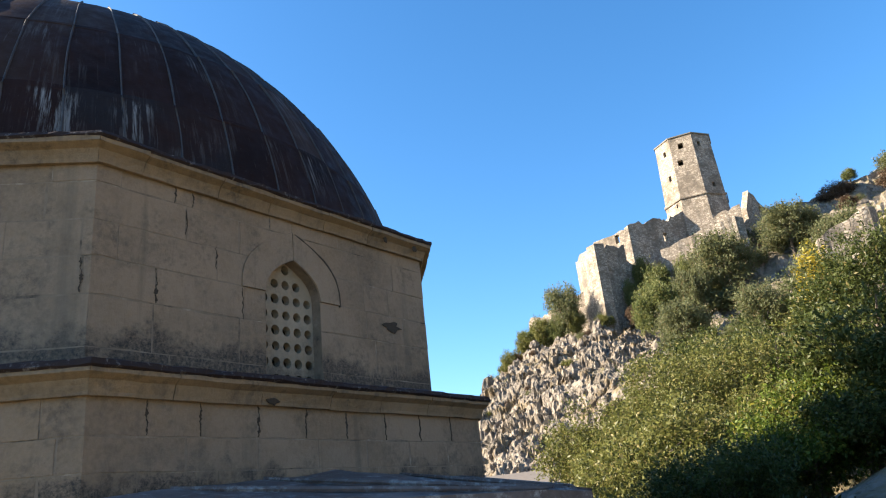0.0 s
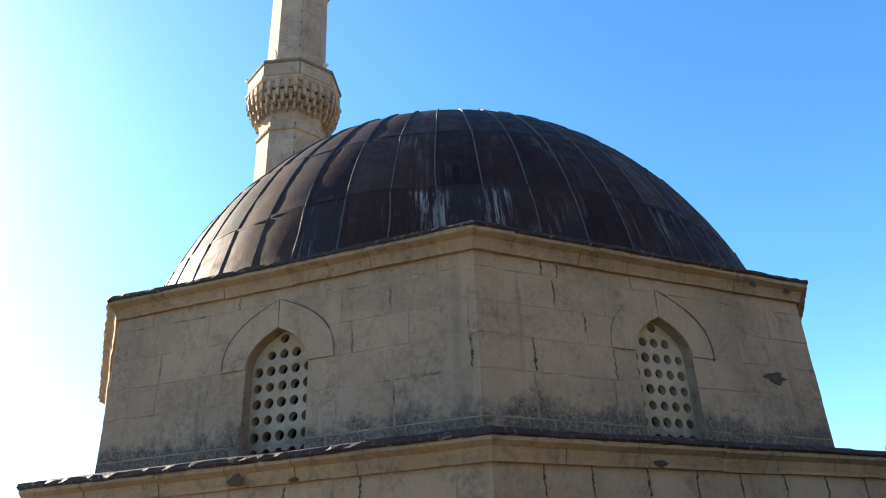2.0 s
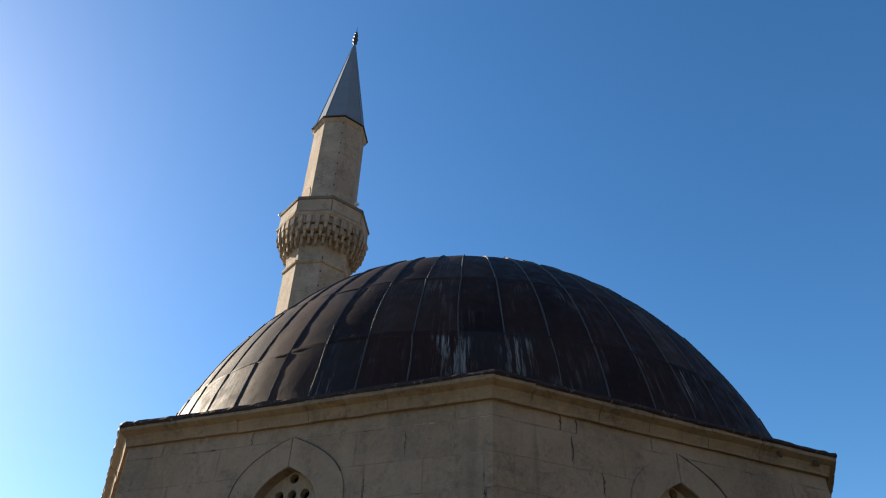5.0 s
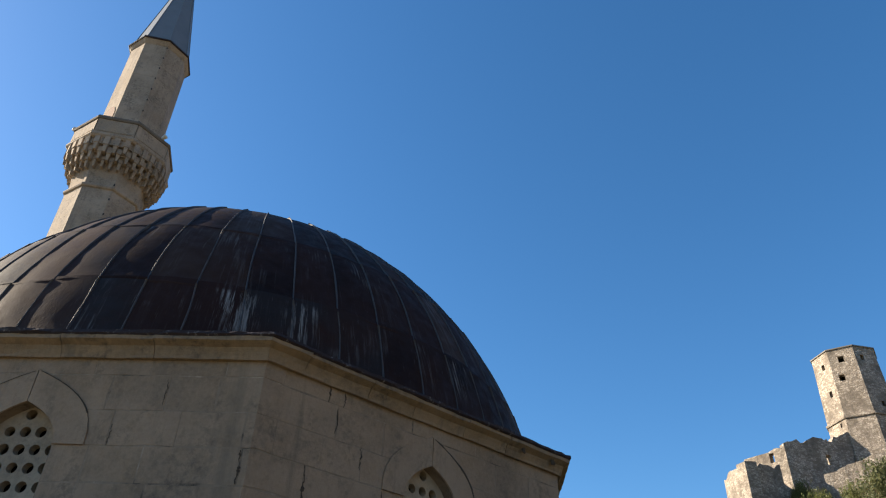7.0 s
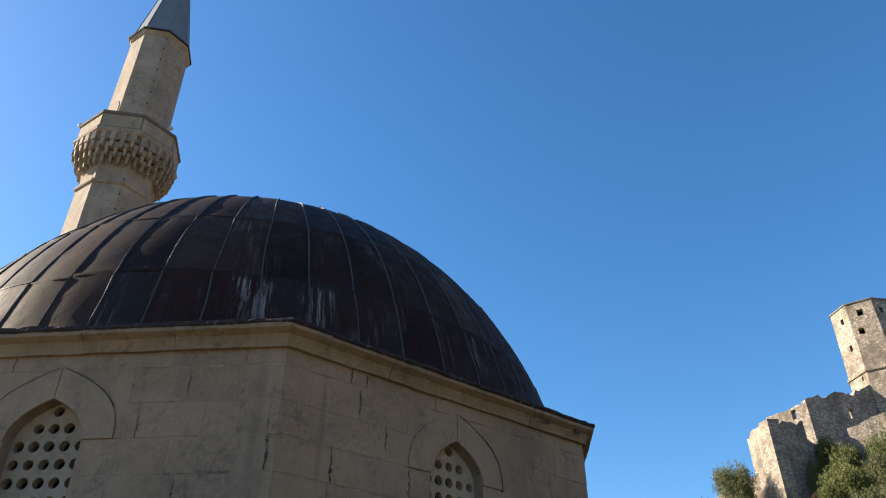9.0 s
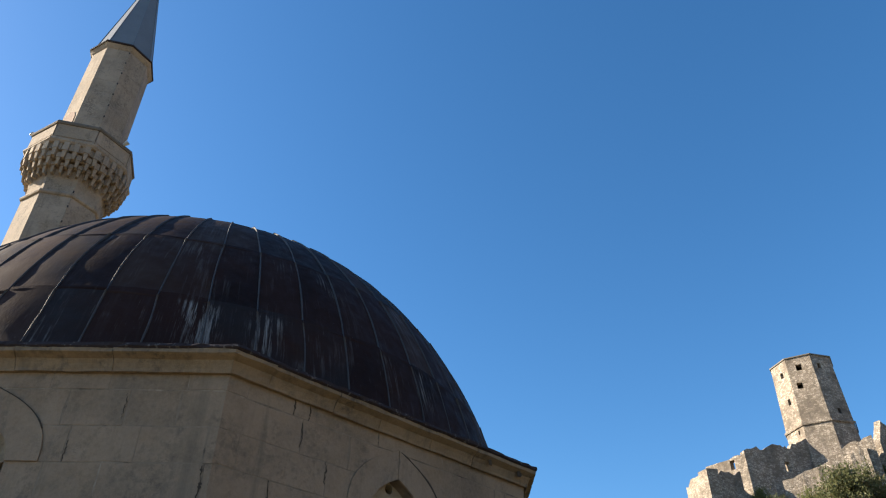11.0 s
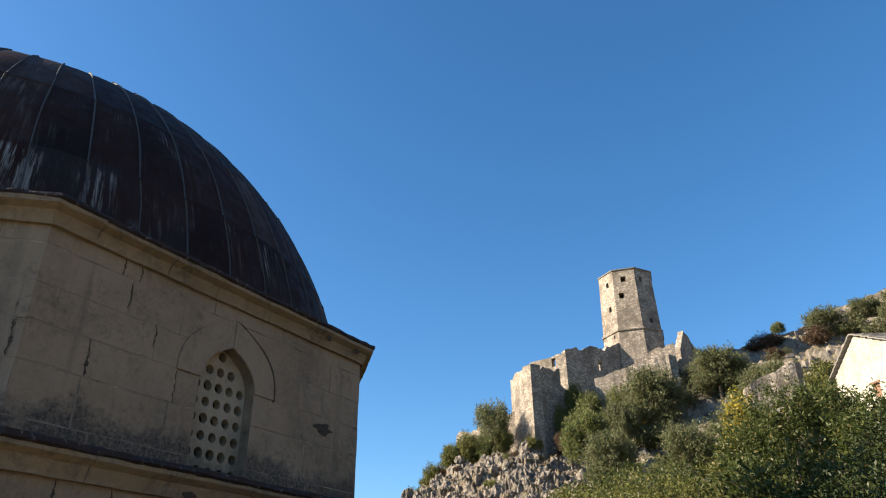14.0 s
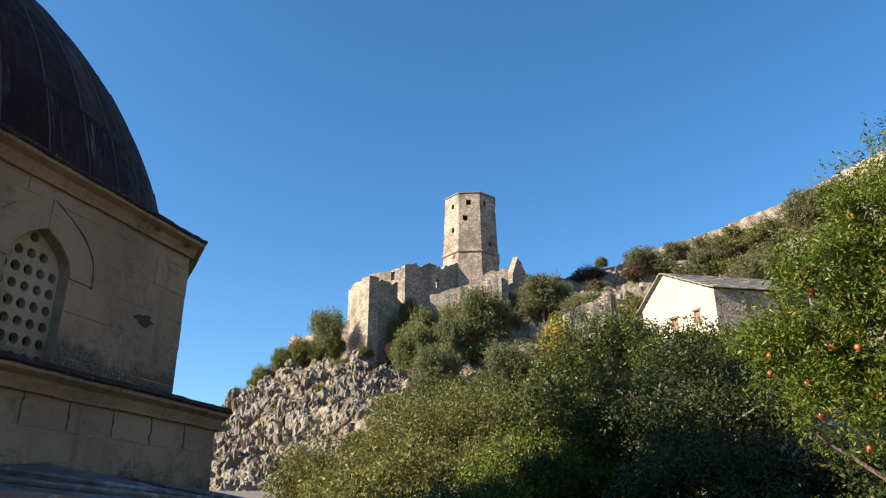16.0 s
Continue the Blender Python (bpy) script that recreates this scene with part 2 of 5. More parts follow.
LEAF_OLIVE = leaf("olive_green_leaves", (0.048, 0.0576, 0.0154), (0.157, 0.16, 0.0435), (0.23, 0.192, 0.0768), 0.12)
LEAF_MID = leaf("mid_green_leaves", (0.068, 0.088, 0.028), (0.155, 0.17, 0.058), (0.22, 0.18, 0.07), 0.06, 0.42)
# shade painted in: green leaves taken near black for the bushes in shadow
LEAF_SHADED = leaf("shade_darkened_leaves", (0.015, 0.022, 0.006), (0.038, 0.05, 0.014), (0.07, 0.055, 0.025), 0.04, 0.15)
LEAF_BRIGHT = leaf("bright_green_leaves", (0.028, 0.05, 0.008), (0.112, 0.15, 0.022), (0.21, 0.185, 0.03), 0.12)
LEAF_EVERGREEN = leaf("evergreen_leaves", (0.0256, 0.0384, 0.0102), (0.0832, 0.0992, 0.0269), (0.16, 0.128, 0.0448), 0.05)
LEAF_YELLOW = leaf("yellow_leaves", (0.256, 0.192, 0.0192), (0.352, 0.282, 0.0384), (0.192, 0.16, 0.0384), 0.1)
LEAF_SCRUB = leaf("hillside_scrub_leaves", (0.078, 0.09, 0.04), (0.16, 0.17, 0.08), (0.19, 0.14, 0.08), 0.06, 0.45)
LEAF_RUST = leaf("rusty_scrub_leaves", (0.064, 0.0448, 0.0288), (0.109, 0.0704, 0.0448), (0.128, 0.0832, 0.0512), 0.2)


def plain(name, a, b, rough=0.8, scale=6.0, metal=0.0, bump=0.3):
    s = Shader(name, rough, metal)
    s.bump(s.noise(scale * 4, 6), bump, 0.02)
    return s.colour(s.mix(s.noise(scale, 6, 0.65), a, b))


BARK = plain("grey_brown_bark", (0.07, 0.055, 0.04), (0.2, 0.16, 0.12), 0.95, 9, 0.0, 0.8)
SPIRE = plain("grey_sheet_lead", (0.09, 0.105, 0.12), (0.17, 0.185, 0.2), 0.5, 2.0)
DARK_METAL = plain("dark_metal", (0.03, 0.03, 0.032), (0.07, 0.06, 0.055), 0.5, 20, 0.6)
SLATE = plain("stone_slates", (0.128, 0.118, 0.102), (0.218, 0.198, 0.173), 0.9, 1.5)
FRUIT = plain("red_fruit_skin", (0.27, 0.018, 0.012), (0.29, 0.1, 0.03), 0.4, 9)
PALE_STONE = plain("pale_wall_stone", (0.288, 0.269, 0.23), (0.397, 0.371, 0.32), 0.9, 4)
WOOD = plain("weathered_brown_wood", (0.12, 0.06, 0.035), (0.22, 0.12, 0.07), 0.8, 8)
ROOF_BROWN = plain("brown_roof_sheet", (0.1, 0.085, 0.075), (0.17, 0.15, 0.13), 0.8, 3)
BULB = plain("white_lamp_housing", (0.448, 0.448, 0.435), (0.512, 0.512, 0.499), 0.4, 5)
SEAM = plain("grey_lead_seam", (0.01, 0.0075, 0.007), (0.075, 0.065, 0.061), 0.7, 9)
# dark of open joints, and of shade painted for holes and the arch groove
GAP_DARK = plain("gap_and_hollow_dark", (0.022, 0.016, 0.011), (0.075, 0.055, 0.038), 0.95, 26)

# ---- building tools ----


def part(name, bm, material, parent=None, label="", smooth=False):
    """Links a bmesh as one mesh object, under a parent where one is given."""
    me = bpy.data.meshes.new(name)
    bm.to_mesh(me)
    bm.free()
    me.materials.append(material)
    if smooth:
        for poly in me.polygons:
            poly.use_smooth = True
    ob = new(name, me)
    ob.parent = parent
    return tagged(ob, label) if label else ob


def piece(name, me, parent, m=None):
    """One more object on a mesh that is there already."""
    ob = new(name, me)
    ob.parent = parent
    if m is not None:
        ob.matrix_basis = m
    return ob


def thing(name, label, category, at=(0, 0, 0), group="", kind=""):
    ob = new(name)
    ob.location = at
    return tagged(ob, label, category, group, kind)


def poly_bm(verts, faces):
    bm = bmesh.new()
    vs = [bm.verts.new(v) for v in verts]
    for f in faces:
        bm.faces.new([vs[i] for i in f])
    return bm


def box(bm, x0, y0, z0, x1, y1, z1, m=None):
    vs = [bm.verts.new((x, y, z)) for x in (x0, x1) for y in (y0, y1) for z in (z0, z1)]
    for f in ((0, 1, 3, 2), (4, 6, 7, 5), (0, 4, 5, 1), (2, 3, 7, 6), (0, 2, 6, 4), (1, 5, 7, 3)):
        bm.faces.new([vs[i] for i in f])
    if m is not None:
        bmesh.ops.transform(bm, matrix=m, verts=vs)
    return vs


def lathe(bm, profile, sides, first=0.0, cap=True):
    """Turns (radius, z) rows round the z axis; first is the azimuth of the first corner in degrees."""
    rings = []
    for r, z in profile:
        rings.append([bm.verts.new((r * math.cos(radians(first + 360 * k / sides)), r * math.sin(radians(first + 360 * k / sides)), z)) for k in range(sides)])
    for a, b in zip(rings, rings[1:]):
        for k in range(sides):
            bm.faces.new((a[k], a[(k + 1) % sides], b[(k + 1) % sides], b[k]))
    if cap:
        bm.faces.new(rings[0][::-1])
        bm.faces.new(rings[-1])
    return rings


def slab(outline, depth, chamfer):
    """A flat stone: an outline of (u, v) in its plane, its face at w = depth, with chamfered rims. u to x, v to z, w to -y."""
    n = len(outline)
    cu, cv = sum(p[0] for p in outline) / n, sum(p[1] for p in outline) / n

    def inset(p):
        d = math.hypot(p[0] - cu, p[1] - cv) or 1
        return (p[0] - (p[0] - cu) / d * chamfer * 1.3, p[1] - (p[1] - cv) / d * chamfer * 1.3)

    verts = [(u, 0.03, v) for u, v in outline] + [(u, -depth + chamfer, v) for u, v in outline] + [(*(lambda q: (q[0], -depth, q[1]))(inset(p)),) for p in outline]
    faces = [tuple(range(2 * n, 3 * n))]
    for k in range(n):
        j = (k + 1) % n
        faces += [(k, j, n + j, n + k), (n + k, n + j, 2 * n + j, 2 * n + k)]
    bm = poly_bm(verts, faces)
    bmesh.ops.recalc_face_normals(bm, faces=bm.faces)
    return bm


def on_face(azimuth, apothem, z=0.0):
    """The frame of a wall's face: x along it, z up, -y outwards, its origin in the middle of the face."""
    a = radians(azimuth)
    return Matrix.Translation((apothem * math.cos(a), apothem * math.sin(a), z)) @ Matrix.Rotation(a + math.pi / 2, 4, "Z")


def fbm(p, octaves=4):
    return noise.fractal(Vector(p), 0.6, 2.1, octaves)

# ---- ground: one sheet from the terrace up the fortress hill and out to the plain ----
RIDGE = [(54.4, 81.2, -3.9), (56.3, 78.0, 6.2), (57.5, 76.0, 12.4), (58.6, 74.0, 16.3), (60.1, 71.5, 19.8), (61.5, 69.0, 21.6), (66.7, 60, 22.4), (78, 60, 31.5), (87, 58, 38.5),
         (98, 53, 40.3), (105, 49, 42.3), (112.6, 43.3, 45.2), (119, 39.4, 49), (124.6, 29.8, 52), (129.8, 19, 55), (128.5, 5.5, 58), (126, -25, 64), (112, -62, 72), (90, -110, 76)]


def ridge_at(x, y):
    """How far a place lies from the ridge, and the ridge's height there."""
    best, height = 1e9, 0.0
    for (ax, ay, az), (bx, by, bz) in zip(RIDGE, RIDGE[1:]):
        ux, uy = bx - ax, by - ay
        k = max(0.0, min(1.0, ((x - ax) * ux + (y - ay) * uy) / (ux * ux + uy * uy)))
        d = math.hypot(x - ax - k * ux, y - ay - k * uy)
        if d < best:
            best, height = d, az + k * (bz - az)
    return best, height


def ground_height(x, y):
    # the hollow at the foot of the cliff
    hollow = 1.2 * max(0.0, y - 10) * max(0.0, min(1.0, (50 - x) / 15))
    floor = 0.27 * max(0.0, min(x - 6 - 0.35 * max(0.0, y) - hollow, 70.0))
    if -5 < y < 12:
        floor = max(0.0, floor - 2.2 * min(1.0, (y + 5) / 5) * max(0.0, min((x - 8) / 5, 1.0, (36 - x) / 10)))
    if x < 3:
        floor -= 0.1 * min(3 - x, 60)
    d, top = ridge_at(x, y)
    rise = max(0.0, top - floor)
    reach = 22 + 0.1 * rise
    z = floor + rise * math.exp(-((d / reach) ** 1.35))
    rough = min(1.0, rise * math.exp(-((d / 34) ** 2)) / 12)
    if rough > 0.05:
        z += rough * (1.5 * fbm((x * 0.11, y * 0.11, 3), 5) + 1.3 * abs(fbm((x * 0.3, y * 0.3, 7), 5)) - 0.8)
        crag = 1 - abs(fbm((x * 0.42, y * 0.42, 12), 4)) * 2
        z += rough * 0.55 * max(0.0, crag) ** 2 * (1 if y > 0.62 * x else 0.3)
    return z


def spaced(stops):
    out = []
    for a, b, step in stops:
        n = max(1, round((b - a) / step))
        out += [a + (b - a) * k / n for k in range(n)]
    return out + [stops[-1][1]]


xs = spaced([(-2500, -300, 550), (-300, -40, 52), (-40, 30, 3.5), (30, 76, 0.5), (76, 140, 1.0), (140, 240, 10), (240, 2500, 450)])
ys = spaced([(-2500, -300, 550), (-300, -40, 40), (-40, -8, 3.0), (-8, 34, 1.0), (34, 86, 0.55), (86, 200, 12), (200, 2500, 460)])
verts = [(x, y, ground_height(x, y)) for y in ys for x in xs]
faces = [(j * len(xs) + i, j * len(xs) + i + 1, (j + 1) * len(xs) + i + 1, (j + 1) * len(xs) + i) for j in range(len(ys) - 1) for i in range(len(xs) - 1)]
me = bpy.data.meshes.new("ground")
me.from_pydata(verts, [], faces)
me.materials.append(EARTH)
tagged(new("ground", me), "dry grassy hillside with pale limestone showing through", "ground", kind="structure")

# the cliff below the fortress: a craggy sheet that hangs from the ridge
CLIFF = [Vector(p) for p in RIDGE[:7]] + [Vector((72.0, 55.5, 25.0)), Vector((78.0, 51.0, 27.0))]
runs = [0.0]
for a, b in zip(CLIFF, CLIFF[1:]):
    runs.append(runs[-1] + (b - a).length)
NS, NV = 260, 270
verts, faces = [], []
for i in range(NS + 1):
    s = runs[-1] * i / NS
    k = max(j for j in range(len(CLIFF) - 1) if runs[j] <= s + 1e-6)
    p = CLIFF[k].lerp(CLIFF[k + 1], (s - runs[k]) / (runs[k + 1] - runs[k]))
    out = Vector((-0.866, -0.5, 0))
    for j in range(NV + 1):
        v = j / NV
        q = p + out * (0.2 + 54 * v)
        q.z = ground_height(q.x, q.y)
        big = noise.ridged_multi_fractal(q * 0.16 + Vector((3, 1, 0)), 0.9, 2.1, 5, 1.0, 2.0) - 1.0
        fine = noise.ridged_multi_fractal(Vector((q.x * 0.6, q.y * 0.6, q.z * 0.35)), 0.8, 2.2, 4, 1.0, 2.0) - 1.0
        w = q + 0.7 * Vector((fbm(q * 0.6, 3), fbm(q * 0.6 + Vector((9, 0, 0)), 3), 0))
        block = noise.cell(Vector((w.x * 0.32, w.y * 0.32, w.z * 0.3))) + 0.5 * noise.cell(Vector((w.x * 0.75, w.y * 0.75, w.z * 0.6)) + Vector((5, 5, 5))) + 0.2 * noise.cell(Vector((w.x * 1.7, w.y * 1.7, w.z * 1.2)) + Vector((2, 7, 1)))
        edge = min(1.0, 0.2 + 5 * v) * min(1.0, 6 * (1 - v))
        q += Vector((-0.68, -0.4, 0.5)) * edge * (0.45 * big + 0.22 * fine + 0.5 * block + 0.55) + Vector((0, 0, -0.35 - 1.2 * max(0.0, 1 - 6 * (1 - v))))
        verts.append(q)
for i in range(NS):
    for j in range(NV):
        a = i * (NV + 1) + j
        faces.append((a, a + 1, a + NV + 2, a + NV + 1))
me = bpy.data.meshes.new("cliff")
me.from_pydata(verts, [], faces)
me.materials.append(ROCK)
tagged(new("cliff", me), "craggy grey and orange limestone cliff below the fortress", "cliff", kind="structure")

# ---- the mosque ----
T8 = math.tan(radians(22.5))
FACES = [-112.5 + 45 * k for k in range(8)]
mosque = thing("mosque", "old limestone mosque with an octagonal drum and a dark lead dome", "mosque", (0, 0, -4))
LIFT = Matrix.Translation((0, 0, 4))


def arch_half(z, w, spring, apex):
    """Half the width of a pointed arch at the height z."""
    if z <= spring:
        return w
    return w * max(0.0, 1 - min(1.0, (z - spring) / (apex - spring)) ** 2.75)


OPENING, SURROUND = (0.375, 3.95, 4.41), (0.67, 4.0, 4.73)


def arch_steps(z0, form, n=10):
    w, spring, apex = form
    zs = [z0, spring] + [spring + (apex - spring) * math.sin(math.pi / 2 * k / n) for k in range(1, n + 1)]
    return [(arch_half(z, *form), z) for z in zs]


def pierced_face(bm, half, half_in, z0, z1, depth, m):
    """A wall face with a pointed window through it."""
    curve = arch_steps(3.1, OPENING)
    loop = [(-u, z) for u, z in curve] + [(u, z) for u, z in reversed(curve[:-1])]
    for hw, y in ((half, 0.0), (half_in, depth)):
        def v(u, z):
            return bm.verts.new(m @ Vector((u, y, z)))
        bm.faces.new([v(-hw, z0), v(hw, z0), v(hw, 3.1), v(-hw, 3.1)])
        for sgn in (-1, 1):
            for (ua, za), (ub, zb) in zip(curve, curve[1:]):
                bm.faces.new([v(sgn * hw, za), v(sgn * ua, za), v(sgn * ub, zb), v(sgn * hw, zb)])
            bm.faces.new([v(sgn * hw, curve[-1][1]), v(0, curve[-1][1]), v(0, z1), v(sgn * hw, z1)])
    n = len(loop)
    for k in range(n):
        (ua, za), (ub, zb) = loop[k], loop[(k + 1) % n]
        bm.faces.new([bm.verts.new(m @ Vector(p)) for p in ((ua, 0, za), (ub, 0, zb), (ub, depth, zb), (ua, depth, za))])


DRUM, TIER = 5.325, 5.835
bm = bmesh.new()
for az in FACES:
    pierced_face(bm, DRUM * T8, (DRUM - 0.55) * T8, 2.6, 5.02, 0.55, LIFT @ on_face(az, DRUM))
bmesh.ops.recalc_face_normals(bm, faces=bm.faces)
drum_wall = part("drum_wall", bm, MORTAR, mosque, "grey limestone drum wall of coursed blocks")

bm = bmesh.new()
lathe(bm, [(TIER / math.cos(math.pi / 8), 5.4), (TIER / math.cos(math.pi / 8), 6.75)], 8, -90, False)
tier_wall = part("tier_wall", bm, MORTAR, mosque, "lower octagonal wall of coursed limestone")

BASE = 5.85
bm = bmesh.new()
lathe(bm, [(BASE * math.sqrt(2), -0.5), (BASE * math.sqrt(2), 5.62)], 4, -67.5)
base_wall = part("base_wall", bm, ASHLAR, mosque, "square limestone prayer hall wall")


def block_outlines(rnd, half, courses, keep_clear, mean, joints=()):
    """Stones of a coursed face as outlines, cut round the window's surround."""
    out = []
    for row, (za, zb) in enumerate(zip(courses, courses[1:])):
        g = 0.0042
        lo, hi = za + g * rnd.uniform(0.3, 1.4), zb - g * rnd.uniform(0.3, 1.4)
        edges, u = [-half], -half + mean * rnd.uniform(0.35, 1.0)
        while u < half - 0.25 * mean:
            edges.append(u)
            u += mean * rnd.uniform(0.7, 1.35)
        edges.append(half)
        if row < len(joints):
            edges = [-half, *joints[row], half]
        for a, b in zip(edges, edges[1:]):
            a, b = a + g * rnd.uniform(0.3, 1.6), b - g * rnd.uniform(0.3, 1.6)
            if keep_clear is None:
                out.append([(a, lo), (b, lo), (b, hi), (a, hi)])
                continue
            zs = [lo + (hi - lo) * k / 4 for k in range(5)]
            hw = [(OPENING[0] + g if z < 4.0 else arch_half(z, *keep_clear) + g) if z < keep_clear[2] else 0.0 for z in zs]
            if max(hw) <= 0 or a >= max(hw) or b <= -max(hw):
                out.append([(a, lo), (b, lo), (b, hi), (a, hi)])
                continue
            right = [(max(a, w), z) for w, z in zip(hw, zs) if max(a, w) < b - 0.01]
            left = [(min(b, -w), z) for w, z in zip(hw, zs) if min(b, -w) > a + 0.01]
            if b > 0 and len(right) > 1:
                out.append([(b, right[0][1]), (b, right[-1][1])] + right[::-1])
            if a < 0 and len(left) > 1:
                out.append([(a, left[-1][1]), (a, left[0][1])] + left)
    return out


def tidy(outline):
    """Drops repeated corners and turns the outline anticlockwise."""
    o = [p for k, p in enumerate(outline) if math.dist(p, outline[k - 1]) > 0.004]
    area = sum(o[k - 1][0] * o[k][1] - o[k][0] * o[k - 1][1] for k in range(len(o)))
    return o if area > 0 else o[::-1]


def worn(o, rnd):
    """Breaks the long edges of a stone's outline, drawn in here and there."""
    cu, cz = sum(p[0] for p in o) / len(o), sum(p[1] for p in o) / len(o)
    out = []
    for p, q in zip(o, o[1:] + o[:1]):
        out.append(p)
        long = math.hypot(q[0] - p[0], q[1] - p[1])
        n = 2 if long > 0.4 else 1 if long > 0.2 else 0
        for k in range(n):
            f = (k + 1 + rnd.uniform(-0.25, 0.25)) / (n + 1)
            u, z = p[0] + f * (q[0] - p[0]), p[1] + f * (q[1] - p[1])
            cut = rnd.choice((0.0, 0.001, 0.003, 0.006, 0.012))
            d = math.hypot(cu - u, cz - z)
            out.append((u + (cu - u) / d * cut, z + (cz - z) / d * cut))
    return out


def coursed(wall, az, apothem, courses, clear, mean, seed, material=ASHLAR, joints=()):
    rnd = random.Random(seed)
    for o in block_outlines(rnd, apothem * T8 + 0.008, courses, clear, mean, joints):
        o = tidy(o)
        if len(o) < 3:
            continue
        ob = part("stone", slab(worn(o, rnd), rnd.uniform(0.0, 0.0055), 0.0025), material, wall)
        ob.matrix_basis = LIFT @ on_face(az, apothem)


DRUM_COURSES = [2.9, 3.21, 3.66, 4.0, 4.34, 4.7, 4.87]
TIER_COURSES = [1.5, 1.87, 2.16, 2.42, 2.71]
# upright joints, course by course from below, of the two sides that look at the terrace
JOINTS = {0: ((-1.3, -0.7, 0.6, 1.45), (-1.41, -0.85, 0.71, 1.33), (-1.52, -0.84, 0.72, 1.23, 2.14), (-1.51, 0.87, 1.5, 2.12), (-1.6, -0.9, 0.75, 1.32, 1.8), (-1.7, -0.6, 0.55, 1.1, 1.84)),
          1: ((-1.45, 0.5, 1.3), (-1.62, -0.7, 1.24, 1.59), (-1.6, -0.64, 1.11, 1.75), (-1.98, -0.96, 1.08, 1.5), (-1.31, -0.7, 1.03, 1.62), (-1.98, -1.43, -1.24, -0.3, 0.7, 1.4))}
TIER_JOINTS = {1: ((-1.7, -1.1, -0.4, 0.3, 1.0, 1.7), (-2.0, -1.3, -0.6, 0.05, 0.6, 1.2, 1.9), (-1.6, -0.9, -0.2, 0.45, 1.1, 1.75), (-1.94, -1.47, -0.89, -0.34, 0.18, 0.74, 1.3, 1.85))}
for k, az in enumerate(FACES):
    coursed(drum_wall, az, DRUM, DRUM_COURSES, SURROUND, 0.68, 40 + k, ASHLAR, JOINTS.get(k, ()))
    coursed(tier_wall, az, TIER, TIER_COURSES, None, 0.55, 80 + k, ASHLAR, TIER_JOINTS.get(k, ()))


def open_joint(wall, az, apothem, u, z0, z1, wide):
    """An upright joint that has lost its mortar: a ragged dark strip over the stones' edges."""
    bm = bmesh.new()
    rows = []
    for k in range(26):
        f = k / 25
        c = u + 0.016 * fbm((f * 5, u * 9, z0), 4)
        w = wide * (0.55 + 1.5 * fbm((f * 9, u * 5, az), 4)) * min(1.0, 0.2 + 5 * f, 0.2 + 5 * (1 - f))
        w = max(0.003, min(1.6 * wide, w))
        rows.append([bm.verts.new((c + d * w, y, z0 + (z1 - z0) * f)) for d, y in ((-0.55, 0.0), (-0.5, -0.0075), (0.5, -0.0075), (0.55, 0.0))])
    for a, b in zip(rows, rows[1:]):
        for j in range(3):
            bm.faces.new((a[j], a[j + 1], b[j + 1], b[j]))
    bmesh.ops.recalc_face_normals(bm, faces=bm.faces)
    ob = part("open_joint", bm, GAP_DARK, wall, "dark open joint between blocks")
    ob.matrix_basis = LIFT @ on_face(az, apothem)


for u, z0, z1, wide in ((-1.6, 3.67, 4.0, 0.03), (-0.97, 4.12, 4.35, 0.012), (-0.66, 3.66, 3.98, 0.01), (-1.43, 4.7, 4.86, 0.012), (-1.24, 4.7, 4.86, 0.01), (-1.31, 4.4, 4.66, 0.008)):
    open_joint(drum_wall, FACES[1], DRUM, u, z0, z1, wide)
for u, z0, z1, wide in ((2.13, 3.67, 3.98, 0.024), (-0.52, 4.7, 4.85, 0.01), (1.3, 4.4, 4.66, 0.007), (0.88, 4.0, 4.2, 0.007)):
    open_joint(drum_wall, FACES[0], DRUM, u, z0, z1, wide)
for u, wide in ((-1.94, 0.016), (-1.47, 0.014), (-0.89, 0.022), (-0.34, 0.012), (0.18, 0.016), (0.74, 0.02), (1.3, 0.012), (1.85, 0.012)):
    open_joint(tier_wall, FACES[1], TIER, u, 2.43, 2.7, wide)
for u, wide in ((-1.2, 0.012), (-0.35, 0.01), (0.5, 0.014), (1.25, 0.012)):
    open_joint(tier_wall, FACES[0], TIER, u, 2.45, 2.7, wide)


def surround(az):
    """The pointed ring of stones round a drum window, in two halves, and the pierced stone grille in it."""
    inner = [(arch_half(4.0, *OPENING), 4.0)] + [q for q in arch_steps(3.9, OPENING, 9) if q[1] > 4.02]
    outer = [(arch_half(z, *SURROUND), z) for z in [4.0 + (SURROUND[2] - 4.0) * math.sin(math.pi / 2 * k / (len(inner) - 1)) for k in range(len(inner))]]
    for sgn in (-1, 1):
        o = [(sgn * (u + 0.0), z) for u, z in inner] + [(sgn * max(u, 0.003), z) for u, z in reversed(outer)]
        o = [(u + sgn * 0.003, z) for u, z in o]
        n = len(inner)
        verts = [(u, 0.03, z) for u, z in o] + [(u, -0.02, z) for u, z in o]
        fc = []
        for k in range(n - 1):
            a, b, c, d = k, k + 1, 2 * n - 2 - k, 2 * n - 1 - k
            fc.append((2 * n + a, 2 * n + b, 2 * n + c, 2 * n + d))
        for k in range(2 * n):
            j = (k + 1) % (2 * n)
            fc.append((k, j, 2 * n + j, 2 * n + k))
        bm = poly_bm(verts, fc)
        bmesh.ops.recalc_face_normals(bm, faces=bm.faces)
        ob = part("arch_stone", bm, ASHLAR, drum_wall)
        ob.matrix_basis = LIFT @ on_face(az, DRUM)


